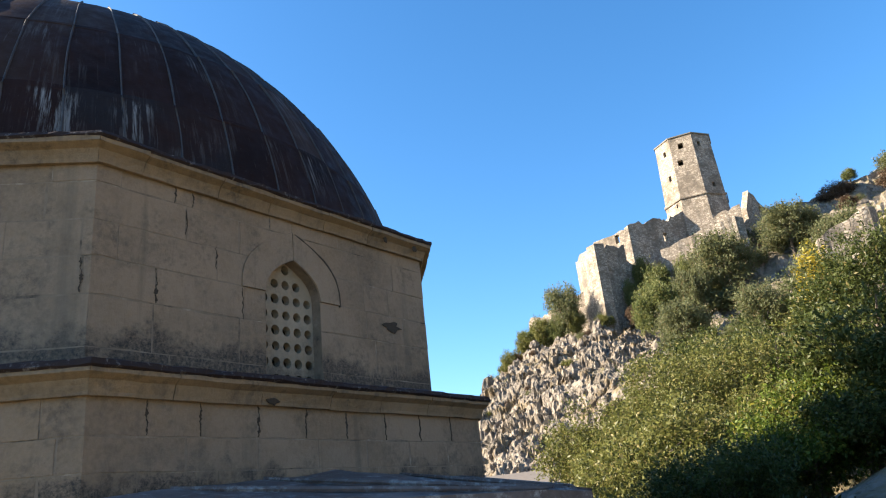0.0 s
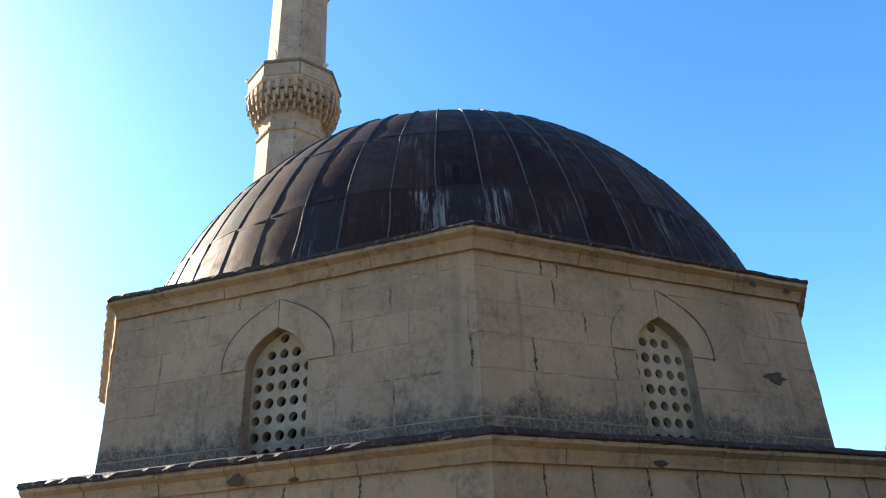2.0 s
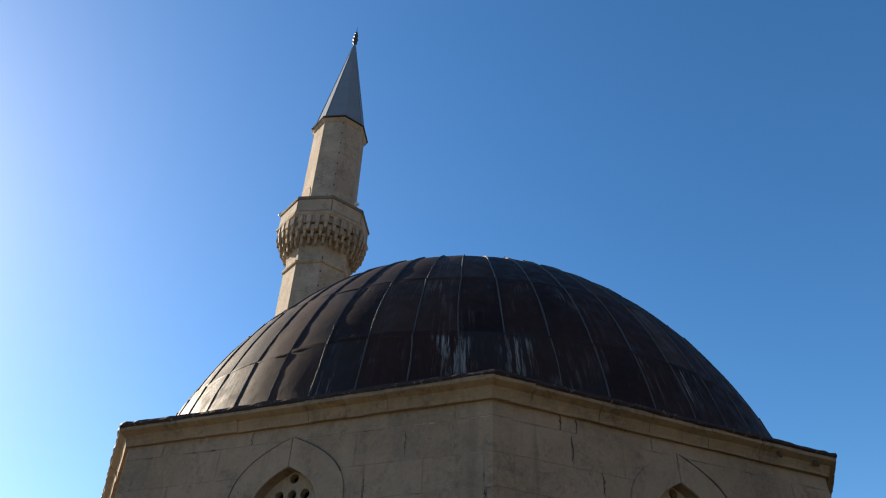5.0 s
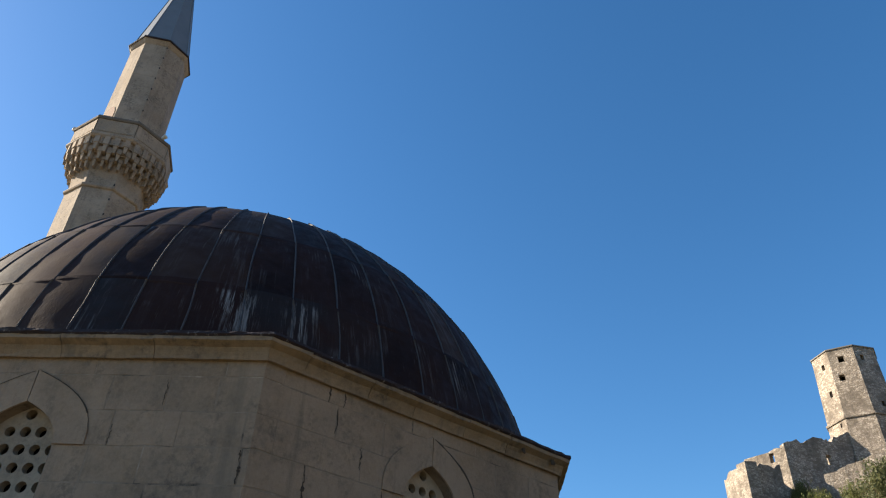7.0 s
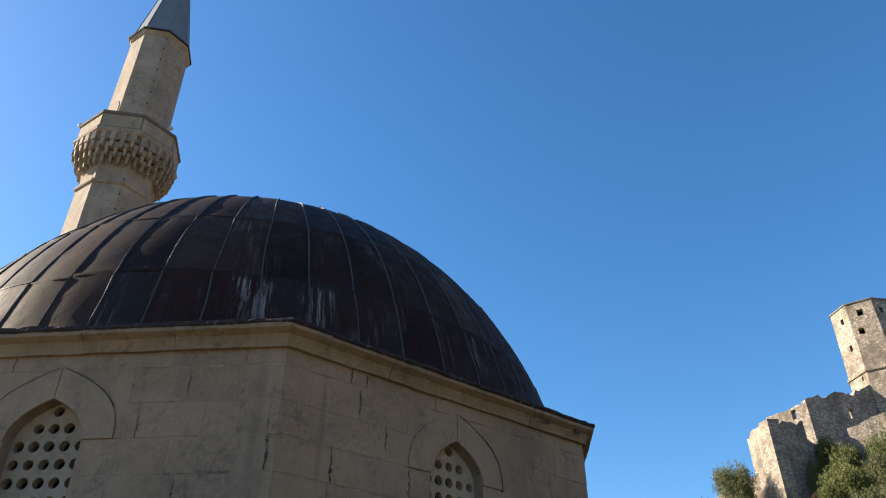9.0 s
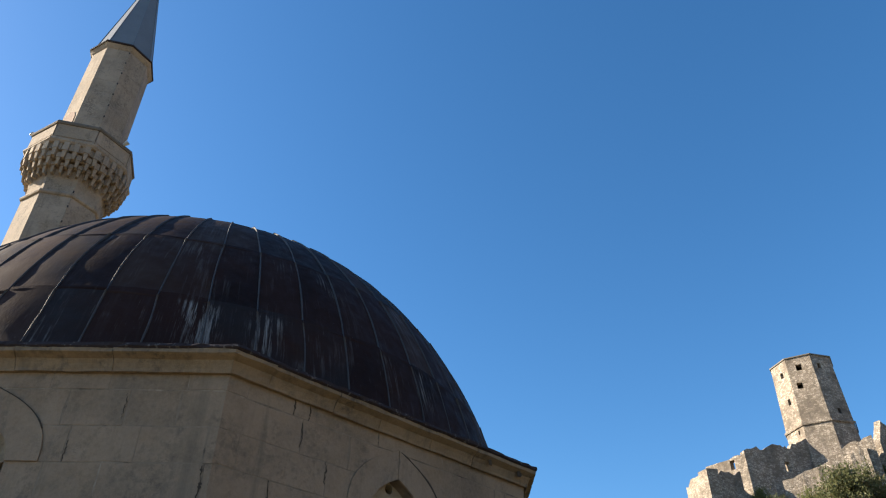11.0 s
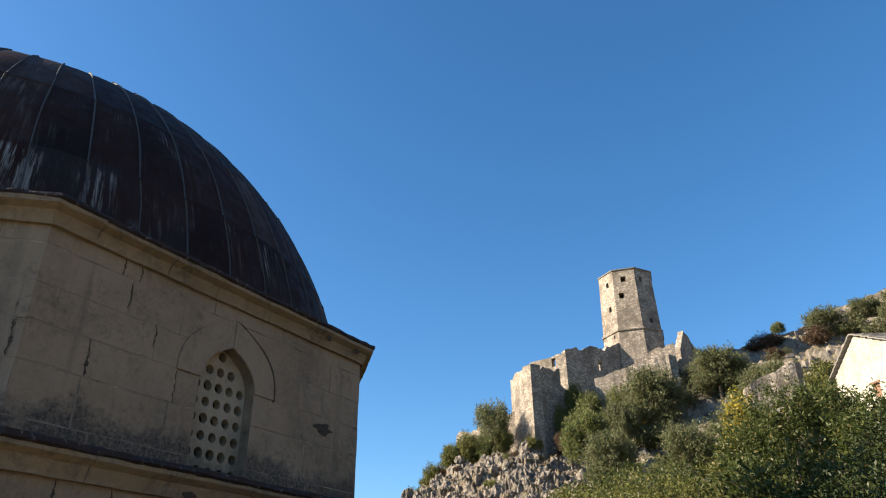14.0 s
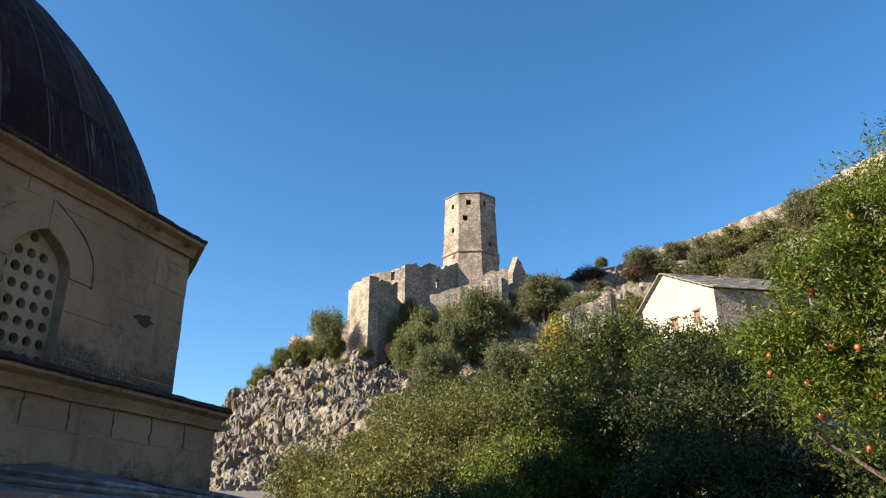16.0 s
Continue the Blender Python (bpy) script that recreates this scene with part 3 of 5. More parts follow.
def arch_joint_shade(az, sgn, z0, wide):
    """The joint's shade outside an arch, painted as a strip widest half way up."""
    bm = bmesh.new()
    rows = []
    for k in range(15):
        z = z0 + (SURROUND[2] - 0.01 - z0) * math.sin(math.pi / 2 * k / 14)
        u = arch_half(z, *SURROUND)
        w = wide * (0.35 + 0.65 * math.sin(math.pi * (0.15 + 0.7 * k / 14))) * (1 + 0.5 * fbm((k * 0.8, az, sgn), 2))
        rows.append([bm.verts.new((sgn * (u + d), y, z + 0.4 * d)) for d, y in ((-0.2 * w, 0.0), (-0.2 * w, -0.0245), (0.8 * w, -0.0185), (0.8 * w, 0.0))])
    for a, b in zip(rows, rows[1:]):
        for j in range(3):
            bm.faces.new((a[j], a[j + 1], b[j + 1], b[j]))
    bmesh.ops.recalc_face_normals(bm, faces=bm.faces)
    ob = part("arch_joint_shade", bm, GAP_DARK, drum_wall, "shade of the joint along the arch, painted as a strip")
    ob.matrix_basis = LIFT @ on_face(az, DRUM)


arch_joint_shade(FACES[1], 1, 3.98, 0.026)
arch_joint_shade(FACES[0], -1, 4.02, 0.012)
arch_joint_shade(FACES[0], 1, 4.3, 0.01)


def grille_mesh():
    """A stone plate with round holes in rows."""
    bm = bmesh.new()
    pu, pz, r, th, n = 0.15, 0.172, 0.053, 0.09, 12
    for row in range(9):
        z = 4.505 - pz * row
        holes = {0: (), 1: (0,), 2: (-1, 0, 1)}.get(row, (-2, -1, 0, 1, 2))
        for col in range(-3, 4):
            u = pu * col
            if col in holes:
                rr = r * (1 + 0.05 * math.sin(7 * col + 3 * row))
                for y in (0.0, th):
                    ring, rim = [], []
                    for k in range(n):
                        a = 2 * math.pi * k / n + math.pi / n
                        c, s = math.cos(a), math.sin(a)
                        q = max(abs(c), abs(s))
                        ring.append(bm.verts.new((u + rr * c, y, z + rr * s)))
                        rim.append(bm.verts.new((u + pu / 2 * c / q, y, z + pz / 2 * s / q)))
                    for k in range(n):
                        j = (k + 1) % n
                        bm.faces.new((ring[k], ring[j], rim[j], rim[k]))
                    if y == 0.0:
                        front = ring
                for k in range(n):
                    j = (k + 1) % n
                    bm.faces.new((front[k], front[j], ring[j], ring[k]))
            else:
                for y in (0.0, th):
                    bm.faces.new([bm.verts.new(p) for p in ((u - pu / 2, y, z - pz / 2), (u + pu / 2, y, z - pz / 2), (u + pu / 2, y, z + pz / 2), (u - pu / 2, y, z + pz / 2))])
    bmesh.ops.remove_doubles(bm, verts=bm.verts, dist=0.0005)
    bmesh.ops.recalc_face_normals(bm, faces=bm.faces)
    return bm


first = None
for az in FACES:
    surround(az)
    m = LIFT @ on_face(az, DRUM - 0.13)
    if first is None:
        first = part("window_grille", grille_mesh(), GRILLE, drum_wall, "pale stone window grille with round holes")
        first.matrix_basis = m
    else:
        tagged(piece("window_grille", first.data, drum_wall, m), "pale stone window grille with round holes")


def cornice(name, apothem, z0, z1, out, seed, label):
    """A moulded stone cornice in separate stones round the octagon."""
    rnd = random.Random(seed)
    h = z1 - z0
    form = [(-0.05, z0), (0.035, z0), (0.04, z0 + 0.16 * h), (0.055, z0 + 0.38 * h), (0.5 * out, z0 + 0.58 * h), (0.86 * out, z0 + 0.72 * h), (out, z0 + 0.78 * h), (out, z1), (-0.05, z1)]
    top = new(name)
    top.parent = mosque
    tagged(top, label)
    for az in FACES:
        edges, u = [-1.0], -apothem * T8 + rnd.uniform(0.4, 0.8)
        while u < apothem * T8 - 0.35:
            edges.append(u)
            u += rnd.uniform(0.6, 0.95)
        edges.append(1.0)
        for k, (a, b) in enumerate(zip(edges, edges[1:])):
            dz, do = rnd.uniform(-0.004, 0.004), rnd.uniform(-0.006, 0.006)
            bm = bmesh.new()
            ends = []
            runs = 5
            for q in range(runs + 1):
                row = []
                for i, (o, z) in enumerate(form):
                    ua = a * (apothem + o) * T8 if k == 0 else a + 0.003
                    ub = b * (apothem + o) * T8 if k == len(edges) - 2 else b - 0.003
                    wear = rnd.uniform(-0.006, 0.004) if 0 < i < 8 else 0.0
                    row.append(bm.verts.new((ua + (ub - ua) * q / runs, -(o + (do + wear if 0 < i < 8 else 0)), z + dz + 0.5 * wear)))
                ends.append(row)
            for ra, rb in zip(ends, ends[1:]):
                for i in range(len(form) - 1):
                    bm.faces.new((ra[i], rb[i], rb[i + 1], ra[i + 1]))
            bm.faces.new(ends[0])
            bm.faces.new(ends[-1][::-1])
            bmesh.ops.recalc_face_normals(bm, faces=bm.faces)
            ob = part("cornice_stone", bm, CORNICE, top)
            ob.matrix_basis = LIFT @ on_face(az, apothem)


cornice("drum_cornice", DRUM + 0.015, 4.86, 5.055, 0.15, 5, "ochre moulded stone cornice under the dome")
cornice("tier_cornice", TIER + 0.015, 2.70, 2.895, 0.135, 6, "ochre moulded stone cornice, chipped and stained")


def octagon_strip(name, rows, step, jitter, label, seed):
    """A thin lead skirt round the octagon: rows of (apothem, z) swept along the eight sides, with a worn rim."""
    bm = bmesh.new()
    rings = []
    for j, (ap, z) in enumerate(rows):
        ring = []
        for az in FACES:
            m = LIFT @ on_face(az, ap)
            n = round(2 * 5.7 * T8 / step)
            for k in range(n):
                u = -ap * T8 + 2 * ap * T8 * k / n
                w = jitter * (fbm((az + k * 0.9, j * 3.3, seed), 3) + 0.35 * math.sin(k * 12.9 + az))
                rim = 1.0 if 0 < j < len(rows) - 1 else 0.2
                ring.append(bm.verts.new(m @ Vector((u, -w * rim, z + 0.6 * w * rim))))
        rings.append(ring)
    n = len(rings[0])
    for a, b in zip(rings, rings[1:]):
        for k in range(n):
            bm.faces.new((a[k], a[(k + 1) % n], b[(k + 1) % n], b[k]))
    bmesh.ops.recalc_face_normals(bm, faces=bm.faces)
    return part(name, bm, LEAD_EDGE, mosque, label)


def cornice_chip(az, apothem, u, z, w, h, out):
    """A weathered hole in a cornice: its shade painted as a dark patch."""
    bm = bmesh.new()
    rings = []
    for r, y in ((1.0, 0.0), (0.85, -0.006), (0.4, -0.008)):
        rings.append([bm.verts.new((w * r * math.cos(t) * (1 + 0.45 * fbm((math.cos(t) * 2, math.sin(t) * 2, u), 3)), y, h * r * math.sin(t) * (1 + 0.45 * fbm((math.cos(t) * 2, math.sin(t) * 2, u + 3), 3)))) for t in [2 * math.pi * k / 14 for k in range(14)]])
    for a, b in zip(rings, rings[1:]):
        for k in range(14):
            bm.faces.new((a[k], a[(k + 1) % 14], b[(k + 1) % 14], b[k]))
    bm.faces.new(rings[-1])
    bmesh.ops.recalc_face_normals(bm, faces=bm.faces)
    ob = part("cornice_chip", bm, GAP_DARK, drum_wall, "dark patch for the shade in a weathered cornice hole")
    ob.matrix_basis = LIFT @ on_face(az, apothem + out, z) @ Matrix.Translation((u, 0, 0))


for az, ap, u, z, w, h, out in ((FACES[1], DRUM, 1.42, 4.95, 0.035, 0.04, 0.125), (FACES[1], DRUM, 1.98, 4.95, 0.045, 0.045, 0.125), (FACES[1], TIER, -0.78, 2.74, 0.07, 0.03, 0.07), (FACES[0], TIER, 0.05, 2.76, 0.09, 0.05, 0.09), (FACES[0], TIER, 0.62, 2.72, 0.05, 0.022, 0.06)):
    cornice_chip(az, ap, u, z, w, h, out)

octagon_strip("drum_lead_skirt", [(5.3, 5.05), (5.49, 5.05), (5.505, 5.07), (5.5, 5.105), (5.46, 5.115), (5.15, 5.235), (5.0, 5.24)], 0.09, 0.012, "dark lead skirt at the foot of the dome", 1)
octagon_strip("tier_lead_skirt", [(5.8, 2.885), (5.99, 2.885), (6.01, 2.905), (6.0, 2.945), (5.95, 2.96), (5.36, 3.1), (5.3, 3.11)], 0.09, 0.014, "dark lead skirt with white streaks over the lower cornice", 2)

# lead tents over the corners of the square hall, with a stone cornice under the eaves
for k in range(4):
    az = -67.5 + 90 * k
    m = LIFT @ on_face(az, 0)
    s6 = 6.0 * T8
    eave = 1.70
    spots = {"M": (0, -5.83, 2.13), "A": (-s6, -5.99, 1.98), "B": (s6, -5.99, 1.98), "K": (0, -6.0 * math.sqrt(2), eave)}
    bm = bmesh.new()
    n = 10
    for sgn, side in ((-1, "A"), (1, "B")):
        M, S, K = Vector(spots["M"]), Vector(spots[side]), Vector(spots["K"])
        grid = []
        for i in range(n + 1):
            row = []
            for j in range(n + 1):
                p = M.lerp(S, j / n).lerp(K, i / n)
                p.z += 0.02 * fbm((p.x * 2, p.y * 2, az), 3) + (0.02 if j == 0 else 0) + (-0.03 * math.sin(math.pi * i / n))
                row.append(bm.verts.new(m @ p))
            grid.append(row)
        for i in range(n):
            for j in range(n):
                bm.faces.new((grid[i][j], grid[i][j + 1], grid[i + 1][j + 1], grid[i + 1][j]))
        for i in range(n):
            a, b = grid[i][n], grid[i + 1][n]
            c, d = (bm.verts.new(v.co - Vector((0, 0, 0.07 + 0.01 * math.sin(5 * i)))) for v in (b, a))
            bm.faces.new((a, b, c, d))
            e, f = (bm.verts.new(v.co * 1 + (m @ Vector((0, 0, 0)) - m @ Vector((sgn * 0.11, -0.11, 0)))) for v in (c, d))
            bm.faces.new((d, c, e, f))
    bmesh.ops.recalc_face_normals(bm, faces=bm.faces)
    tent = part("corner_roof", bm, ROOF_LEAD, mosque, "dull grey lead roof over a corner")
    for sgn in (-1, 1):
        for f0 in (0.35, 0.72):
            M, S, K = Vector(spots["M"]), Vector(spots["A" if sgn < 0 else "B"]), Vector(spots["K"])
            a, b = M.lerp(S, f0), M.lerp(S, f0).lerp(K, 0.9)
            bm = bmesh.new()
            way = (b - a).normalized()
            q = way.to_track_quat("Z", "Y").to_matrix().to_4x4()
            lathe(bm, [(0.022, 0.0), (0.022, (b - a).length)], 6)
            bmesh.ops.transform(bm, matrix=m @ Matrix.Translation(a) @ q, verts=bm.verts)
            part("lead_roll", bm, ROOF_LEAD, tent)
bm = bmesh.new()
lathe(bm, [(BASE * 1.4142, 5.44), (BASE * 1.4142 + 0.05, 5.46), (BASE * 1.4142 + 0.1, 5.52), (BASE * 1.4142 + 0.16, 5.58), (BASE * 1.4142 + 0.16, 5.64)], 4, -67.5)
part("hall_cornice", bm, CORNICE, mosque, "ochre stone cornice of the square hall")

# ---- the dome: lead sheets between rolled seams ----
DOME_X, DOME_R, DOME_Z, DOME_K = 0.08, 5.265, 3.9, 5.795
NSEAM = 56
dome_shell = bmesh.new()
lathe(dome_shell, [(DOME_R * math.cos(a) - 0.03, DOME_Z + DOME_K * math.sin(a) + 4 - 0.03) for a in [math.asin((5.1 - DOME_Z) / DOME_K) + (math.pi / 2 - math.asin((5.1 - DOME_Z) / DOME_K)) * k / 20 for k in range(20)]], 64)
bmesh.ops.translate(dome_shell, vec=(DOME_X, 0, 0), verts=dome_shell.verts)
dome = part("dome", dome_shell, LEAD, mosque, "dark brown lead-covered dome with pale rain streaks")


def dome_point(az, lat, out=0.0):
    c = math.cos(lat)
    return Vector((DOME_X + (DOME_R * c + out * c) * math.cos(az), (DOME_R * c + out * c) * math.sin(az), DOME_Z + (DOME_K + out) * math.sin(lat) + 4))


def lat_of(z):
    return math.asin(max(-1, min(1, (z - DOME_Z) / DOME_K)))


RINGS = [5.16, 6.09, 7.36, 8.75, 9.68]
rnd = random.Random(11)
STEP = 2 * math.pi / NSEAM
for r, (za, zb) in enumerate(zip(RINGS, RINGS[1:])):
    wide = 1 if r < 3 else 2
    la, lb = lat_of(za), lat_of(zb)
    rows = (4, 6, 7, 7)[r]
    for k in range(0, NSEAM, wide):
        a0 = k * STEP + 0.0335
        ja, jb = rnd.uniform(-0.006, 0.006) * (r > 0), rnd.uniform(-0.004, 0.012)
        lift = 0.004 * rnd.random() + 0.013 * (3 - r)
        bm = bmesh.new()
        cols = 4 * wide
        grid = []
        for i in range(rows + 1):
            lat = (la + ja) + (lb + jb + 0.004 - la - ja) * (0.0, 0.04)[i] if i < 2 else (la + ja) + (lb + jb + 0.004 - la - ja) * (i - 1) / (rows - 1)
            grid.append([bm.verts.new(dome_point(a0 + wide * STEP * j / cols, lat, lift + (0.014 if i == 0 else 0.0) + 0.006 * math.sin(math.pi * j / cols) + 0.008 * fbm((k + j * 0.4, i * 0.5, r), 2))) for j in range(cols + 1)])
        foot = [bm.verts.new(v.co * 0.998) for v in grid[0]]
        for i in range(rows):
            for j in range(cols):
                bm.faces.new((grid[i][j], grid[i][j + 1], grid[i + 1][j + 1], grid[i + 1][j]))
        for j in range(cols):
            bm.faces.new((foot[j], foot[j + 1], grid[0][j + 1], grid[0][j]))
        part("lead_sheet", bm, LEAD, dome, smooth=True)
        # the rolled seam on one side of the sheet
        bm = bmesh.new()
        n = rows + 1
        bend = rnd.uniform(-0.006, 0.006)
        ring = []
        for i in range(n + 1):
            lat = la + (lb - la) * i / n
            az = a0 + bend * math.sin(math.pi * i / n)
            c = dome_point(az, lat)
            up = (dome_point(az, lat, 1.0) - c).normalized()
            side = Vector((-math.sin(az), math.cos(az), 0))
            knob = 1.2 if i == n else 1.0 + 0.25 * fbm((k * 3.1, i * 0.8, r * 5), 2)
            wd = (0.0135 - 0.0015 * r) * knob
            ring.append([bm.verts.new(c + side * wd * x + up * (0.026 - 0.007 * r + 0.026 * knob * y)) for x, y in ((-1, 0), (-0.6, 0.8), (0, 1.05), (0.6, 0.8), (1, 0))])
        for a, b in zip(ring, ring[1:]):
            for j in range(4):
                bm.faces.new((a[j], a[j + 1], b[j + 1], b[j]))
        bm.faces.new(ring[0])
        bm.faces.new(ring[-1][::-1])
        part("lead_seam", bm, SEAM, dome, smooth=True)
bm = bmesh.new()
lathe(bm, [(0.5, 13.62), (0.4, 13.7), (0.1, 13.74), (0.1, 13.76)], 16)
bmesh.ops.translate(bm, vec=(DOME_X, 0, 0), verts=bm.verts)
part("crown_cap", bm, LEAD, dome)

# a broken place in the drum's wall, its shade painted as a dark patch
bm = bmesh.new()
ring = []
for k in range(16):
    t = 2 * math.pi * k / 16
    w = 1 + 0.75 * fbm((math.cos(t) * 1.7, math.sin(t) * 1.7, 4.4), 3)
    ring.append(bm.verts.new((0.16 * math.cos(t) * w, -0.0155, (0.055 + 0.03 * math.cos(t)) * math.sin(t) * w)))
core = [bm.verts.new((v.co.x * 0.7, -0.014, v.co.z * 0.7)) for v in ring]
rim = [bm.verts.new((v.co.x * 1.08, -0.012, v.co.z * 1.1)) for v in ring]
for k in range(16):
    j = (k + 1) % 16
    bm.faces.new((ring[k], ring[j], core[j], core[k]))
    bm.faces.new((rim[k], rim[j], ring[j], ring[k]))
bm.faces.new(core)
ob = part("chipped_hollow", bm, GAP_DARK, drum_wall, "dark patch painted for the shade in a chipped hollow")
ob.matrix_basis = LIFT @ on_face(-67.5, DRUM + 0.0, 3.86) @ Matrix.Translation((1.51, 0, 0))

# ---- the minaret ----
MX, MY, MT = -4.5, 7.63, -75.0
minaret = thing("minaret", "tall limestone minaret with a carved balcony and a grey lead spire", "minaret", (MX, MY, -4))


def eight(rows, first=MT, sides=8, cap=True):
    bm = bmesh.new()
    lathe(bm, [(r, z + 4) for r, z in rows], sides, first, cap)
    return bm


def shaft(name, r0, r1, z0, z1, course, label):
    """An eight-sided shaft of stone courses."""
    core = part(name, eight([(r0 - 0.012, z0), (r1 - 0.012, z1)]), MINARET_STONE, minaret, label)
    rnd = random.Random(name)
    z = z0
    while z < z1 - 0.05:
        h = min(course * rnd.uniform(0.85, 1.15), z1 - z)
        if z1 - z - h < 0.15:
            h = z1 - z
        for k in range(8):
            a, b = radians(MT + 45 * k + 0.15), radians(MT + 45 * (k + 1) - 0.15)
            verts = []
            for zz in (z + 0.002, z + h - 0.002):
                r = r0 + (r1 - r0) * (zz - z0) / (z1 - z0)
                for rr in (r, r - 0.06):
                    verts += [(rr * math.cos(t), rr * math.sin(t), zz + 4) for t in (a, b)]
            bm = poly_bm(verts, [(0, 1, 5, 4), (4, 5, 7, 6), (0, 2, 3, 1), (0, 4, 6, 2), (1, 3, 7, 5)])
            bmesh.ops.recalc_face_normals(bm, faces=bm.faces)
            part("stone", bm, MINARET_STONE, core)
        z += h
    return core


shaft("lower_shaft", 1.13, 1.09, -3.0, 15.3, 0.6, "smooth limestone shaft")
shaft("upper_shaft", 1.0, 0.96, 17.0, 22.0, 0.55, "pale limestone upper shaft")
part("collar", eight([(1.09, 15.27), (1.14, 15.3), (1.16, 15.35), (1.14, 15.4), (1.06, 15.44)]), MINARET_STONE, minaret)
part("corbel_core", eight([(1.05, 15.3), (1.06, 15.7), (1.1, 15.95), (1.22, 16.3), (1.42, 16.7), (1.46, 16.95)]), MINARET_STONE, minaret)
# carved hanging stones in five rising rows
rnd = random.Random(17)
for row in range(3):
    n = 32
    r, z, h = (1.2, 1.34, 1.46)[row], (15.98, 16.2, 16.46)[row], (0.34, 0.4, 0.46)[row]
    w = 2 * math.pi * r / n
    kinds = []
    for v in range(3):
        bm = bmesh.new()
        low = rnd.uniform(0.0, 0.1)
        low -= 0.1
        box(bm, -0.27 * w, -0.055, low + 0.24, 0.27 * w, 0.16, h)
        for vert in box(bm, -0.22 * w, -0.035, low, 0.22 * w, 0.1, low + 0.25):
            if vert.co.z < low + 0.05:
                vert.co.x *= 0.55
                vert.co.y += 0.03
        box(bm, -0.5 * w, 0.02, 0.2, 0.5 * w, 0.2, h)
        me = bpy.data.meshes.new("corbel")
        bm.to_mesh(me)
        bm.free()
        me.materials.append(MINARET_STONE)
        kinds.append(me)
    for k in range(n):
        a = 2 * math.pi * (k + 0.5 * (row % 2)) / n
        fit8 = math.cos(math.pi / 8) / math.cos(((math.degrees(a) - MT) % 45 - 22.5) * math.pi / 180)
        rr = r * (0.45 + 0.55 * fit8) + 0.03
        piece("corbel", kinds[(k * 7 + row) % 3], minaret, Matrix.Translation((rr * math.cos(a), rr * math.sin(a), z + 4)) @ Matrix.Rotation(a + math.pi / 2, 4, "Z"))
part("balcony_floor", eight([(1.42, 16.86), (1.55, 16.9), (1.6, 16.97), (1.6, 17.03), (1.55, 17.08)]), MINARET_STONE, minaret)
balcony = part("parapet", eight([(1.5, 17.05), (1.5, 17.66), (1.38, 17.66), (1.38, 17.05)], cap=False), MORTAR, minaret, "panelled stone parapet of the balcony")
for k in range(8):
    a = radians(MT + 45 * k + 22.5)
    ap = 1.5 * math.cos(math.pi / 8)
    bm = bmesh.new()
    box(bm, -ap * T8 + 0.01, -0.035, 17.08 + 4, ap * T8 - 0.01, 0.02, 17.64 + 4)
    box(bm, -ap * T8 + 0.06, -0.05, 17.14 + 4, ap * T8 - 0.06, -0.03, 17.2 + 4)
    panel = part("parapet_panel", bm, MINARET_STONE, balcony)
    panel.matrix_basis = on_face(math.degrees(a), ap)
part("parapet_coping", eight([(1.36, 17.62), (1.57, 17.63), (1.59, 17.69), (1.56, 17.76), (1.34, 17.76)], cap=False), COPING, minaret, "weathered darker coping")
# doorway to the balcony
da = 190.0
bm = bmesh.new()
curve = [(u, 17.85 + z) for u, z in ((-0.3, 0), (0.3, 0), (0.3, 0.7), (0.2, 0.92), (0, 1.02), (-0.2, 0.92), (-0.3, 0.7))]
poly = [bm.verts.new((u, -0.02, z + 4)) for u, z in curve]
bm.faces.new(poly)
back = [bm.verts.new((u, 0.05, z + 4)) for u, z in curve]
for k in range(7):
    bm.faces.new((poly[k], back[k], back[(k + 1) % 7], poly[(k + 1) % 7]))
door = part("balcony_door", bm, WOOD, minaret, "small arched wooden door")
door.matrix_basis = on_face(MT - 67.5, 0.985 * math.cos(math.pi / 8))
part("eave", eight([(0.96, 21.9), (1.0, 21.95), (1.05, 22.04), (1.07, 22.08), (1.07, 22.12)]), MINARET_STONE, minaret)
part("eave_lead", eight([(1.1, 22.08), (1.12, 22.11), (1.1, 22.16), (0.98, 22.26)]), LEAD_EDGE, minaret)
spire = part("spire", eight([(0.98, 22.24), (0.07, 27.55), (0.05, 27.7)], cap=False), SPIRE, minaret, "grey-blue lead spire with ribs")
for k in range(8):
    a = radians(MT + 45 * k)
    p, q = Vector((0.985 * math.cos(a), 0.985 * math.sin(a), 26.24)), Vector((0.07 * math.cos(a), 0.07 * math.sin(a), 31.55))
    bm = bmesh.new()
    lathe(bm, [(0.02, 0), (0.012, (q - p).length)], 6)
    bmesh.ops.transform(bm, matrix=Matrix.Translation(p) @ (q - p).to_track_quat("Z", "Y").to_matrix().to_4x4(), verts=bm.verts)
    part("rib", bm, SPIRE, spire)
bm = bmesh.new()
prof = [(0.03, 27.6)]
for c, r in ((27.85, 0.1), (28.08, 0.12), (28.32, 0.1), (28.52, 0.07)):
    prof += [(0.025, c - r)] + [(r * math.cos(t), c + r * math.sin(t)) for t in (-0.9, -0.3, 0.3, 0.9)] + [(0.025, c + r)]
prof += [(0.015, 28.7), (0.004, 28.95)]
lathe(bm, [(r, z + 4) for r, z in prof], 10)
part("finial", bm, DARK_METAL, minaret, "dark metal finial of stacked balls", smooth=True)
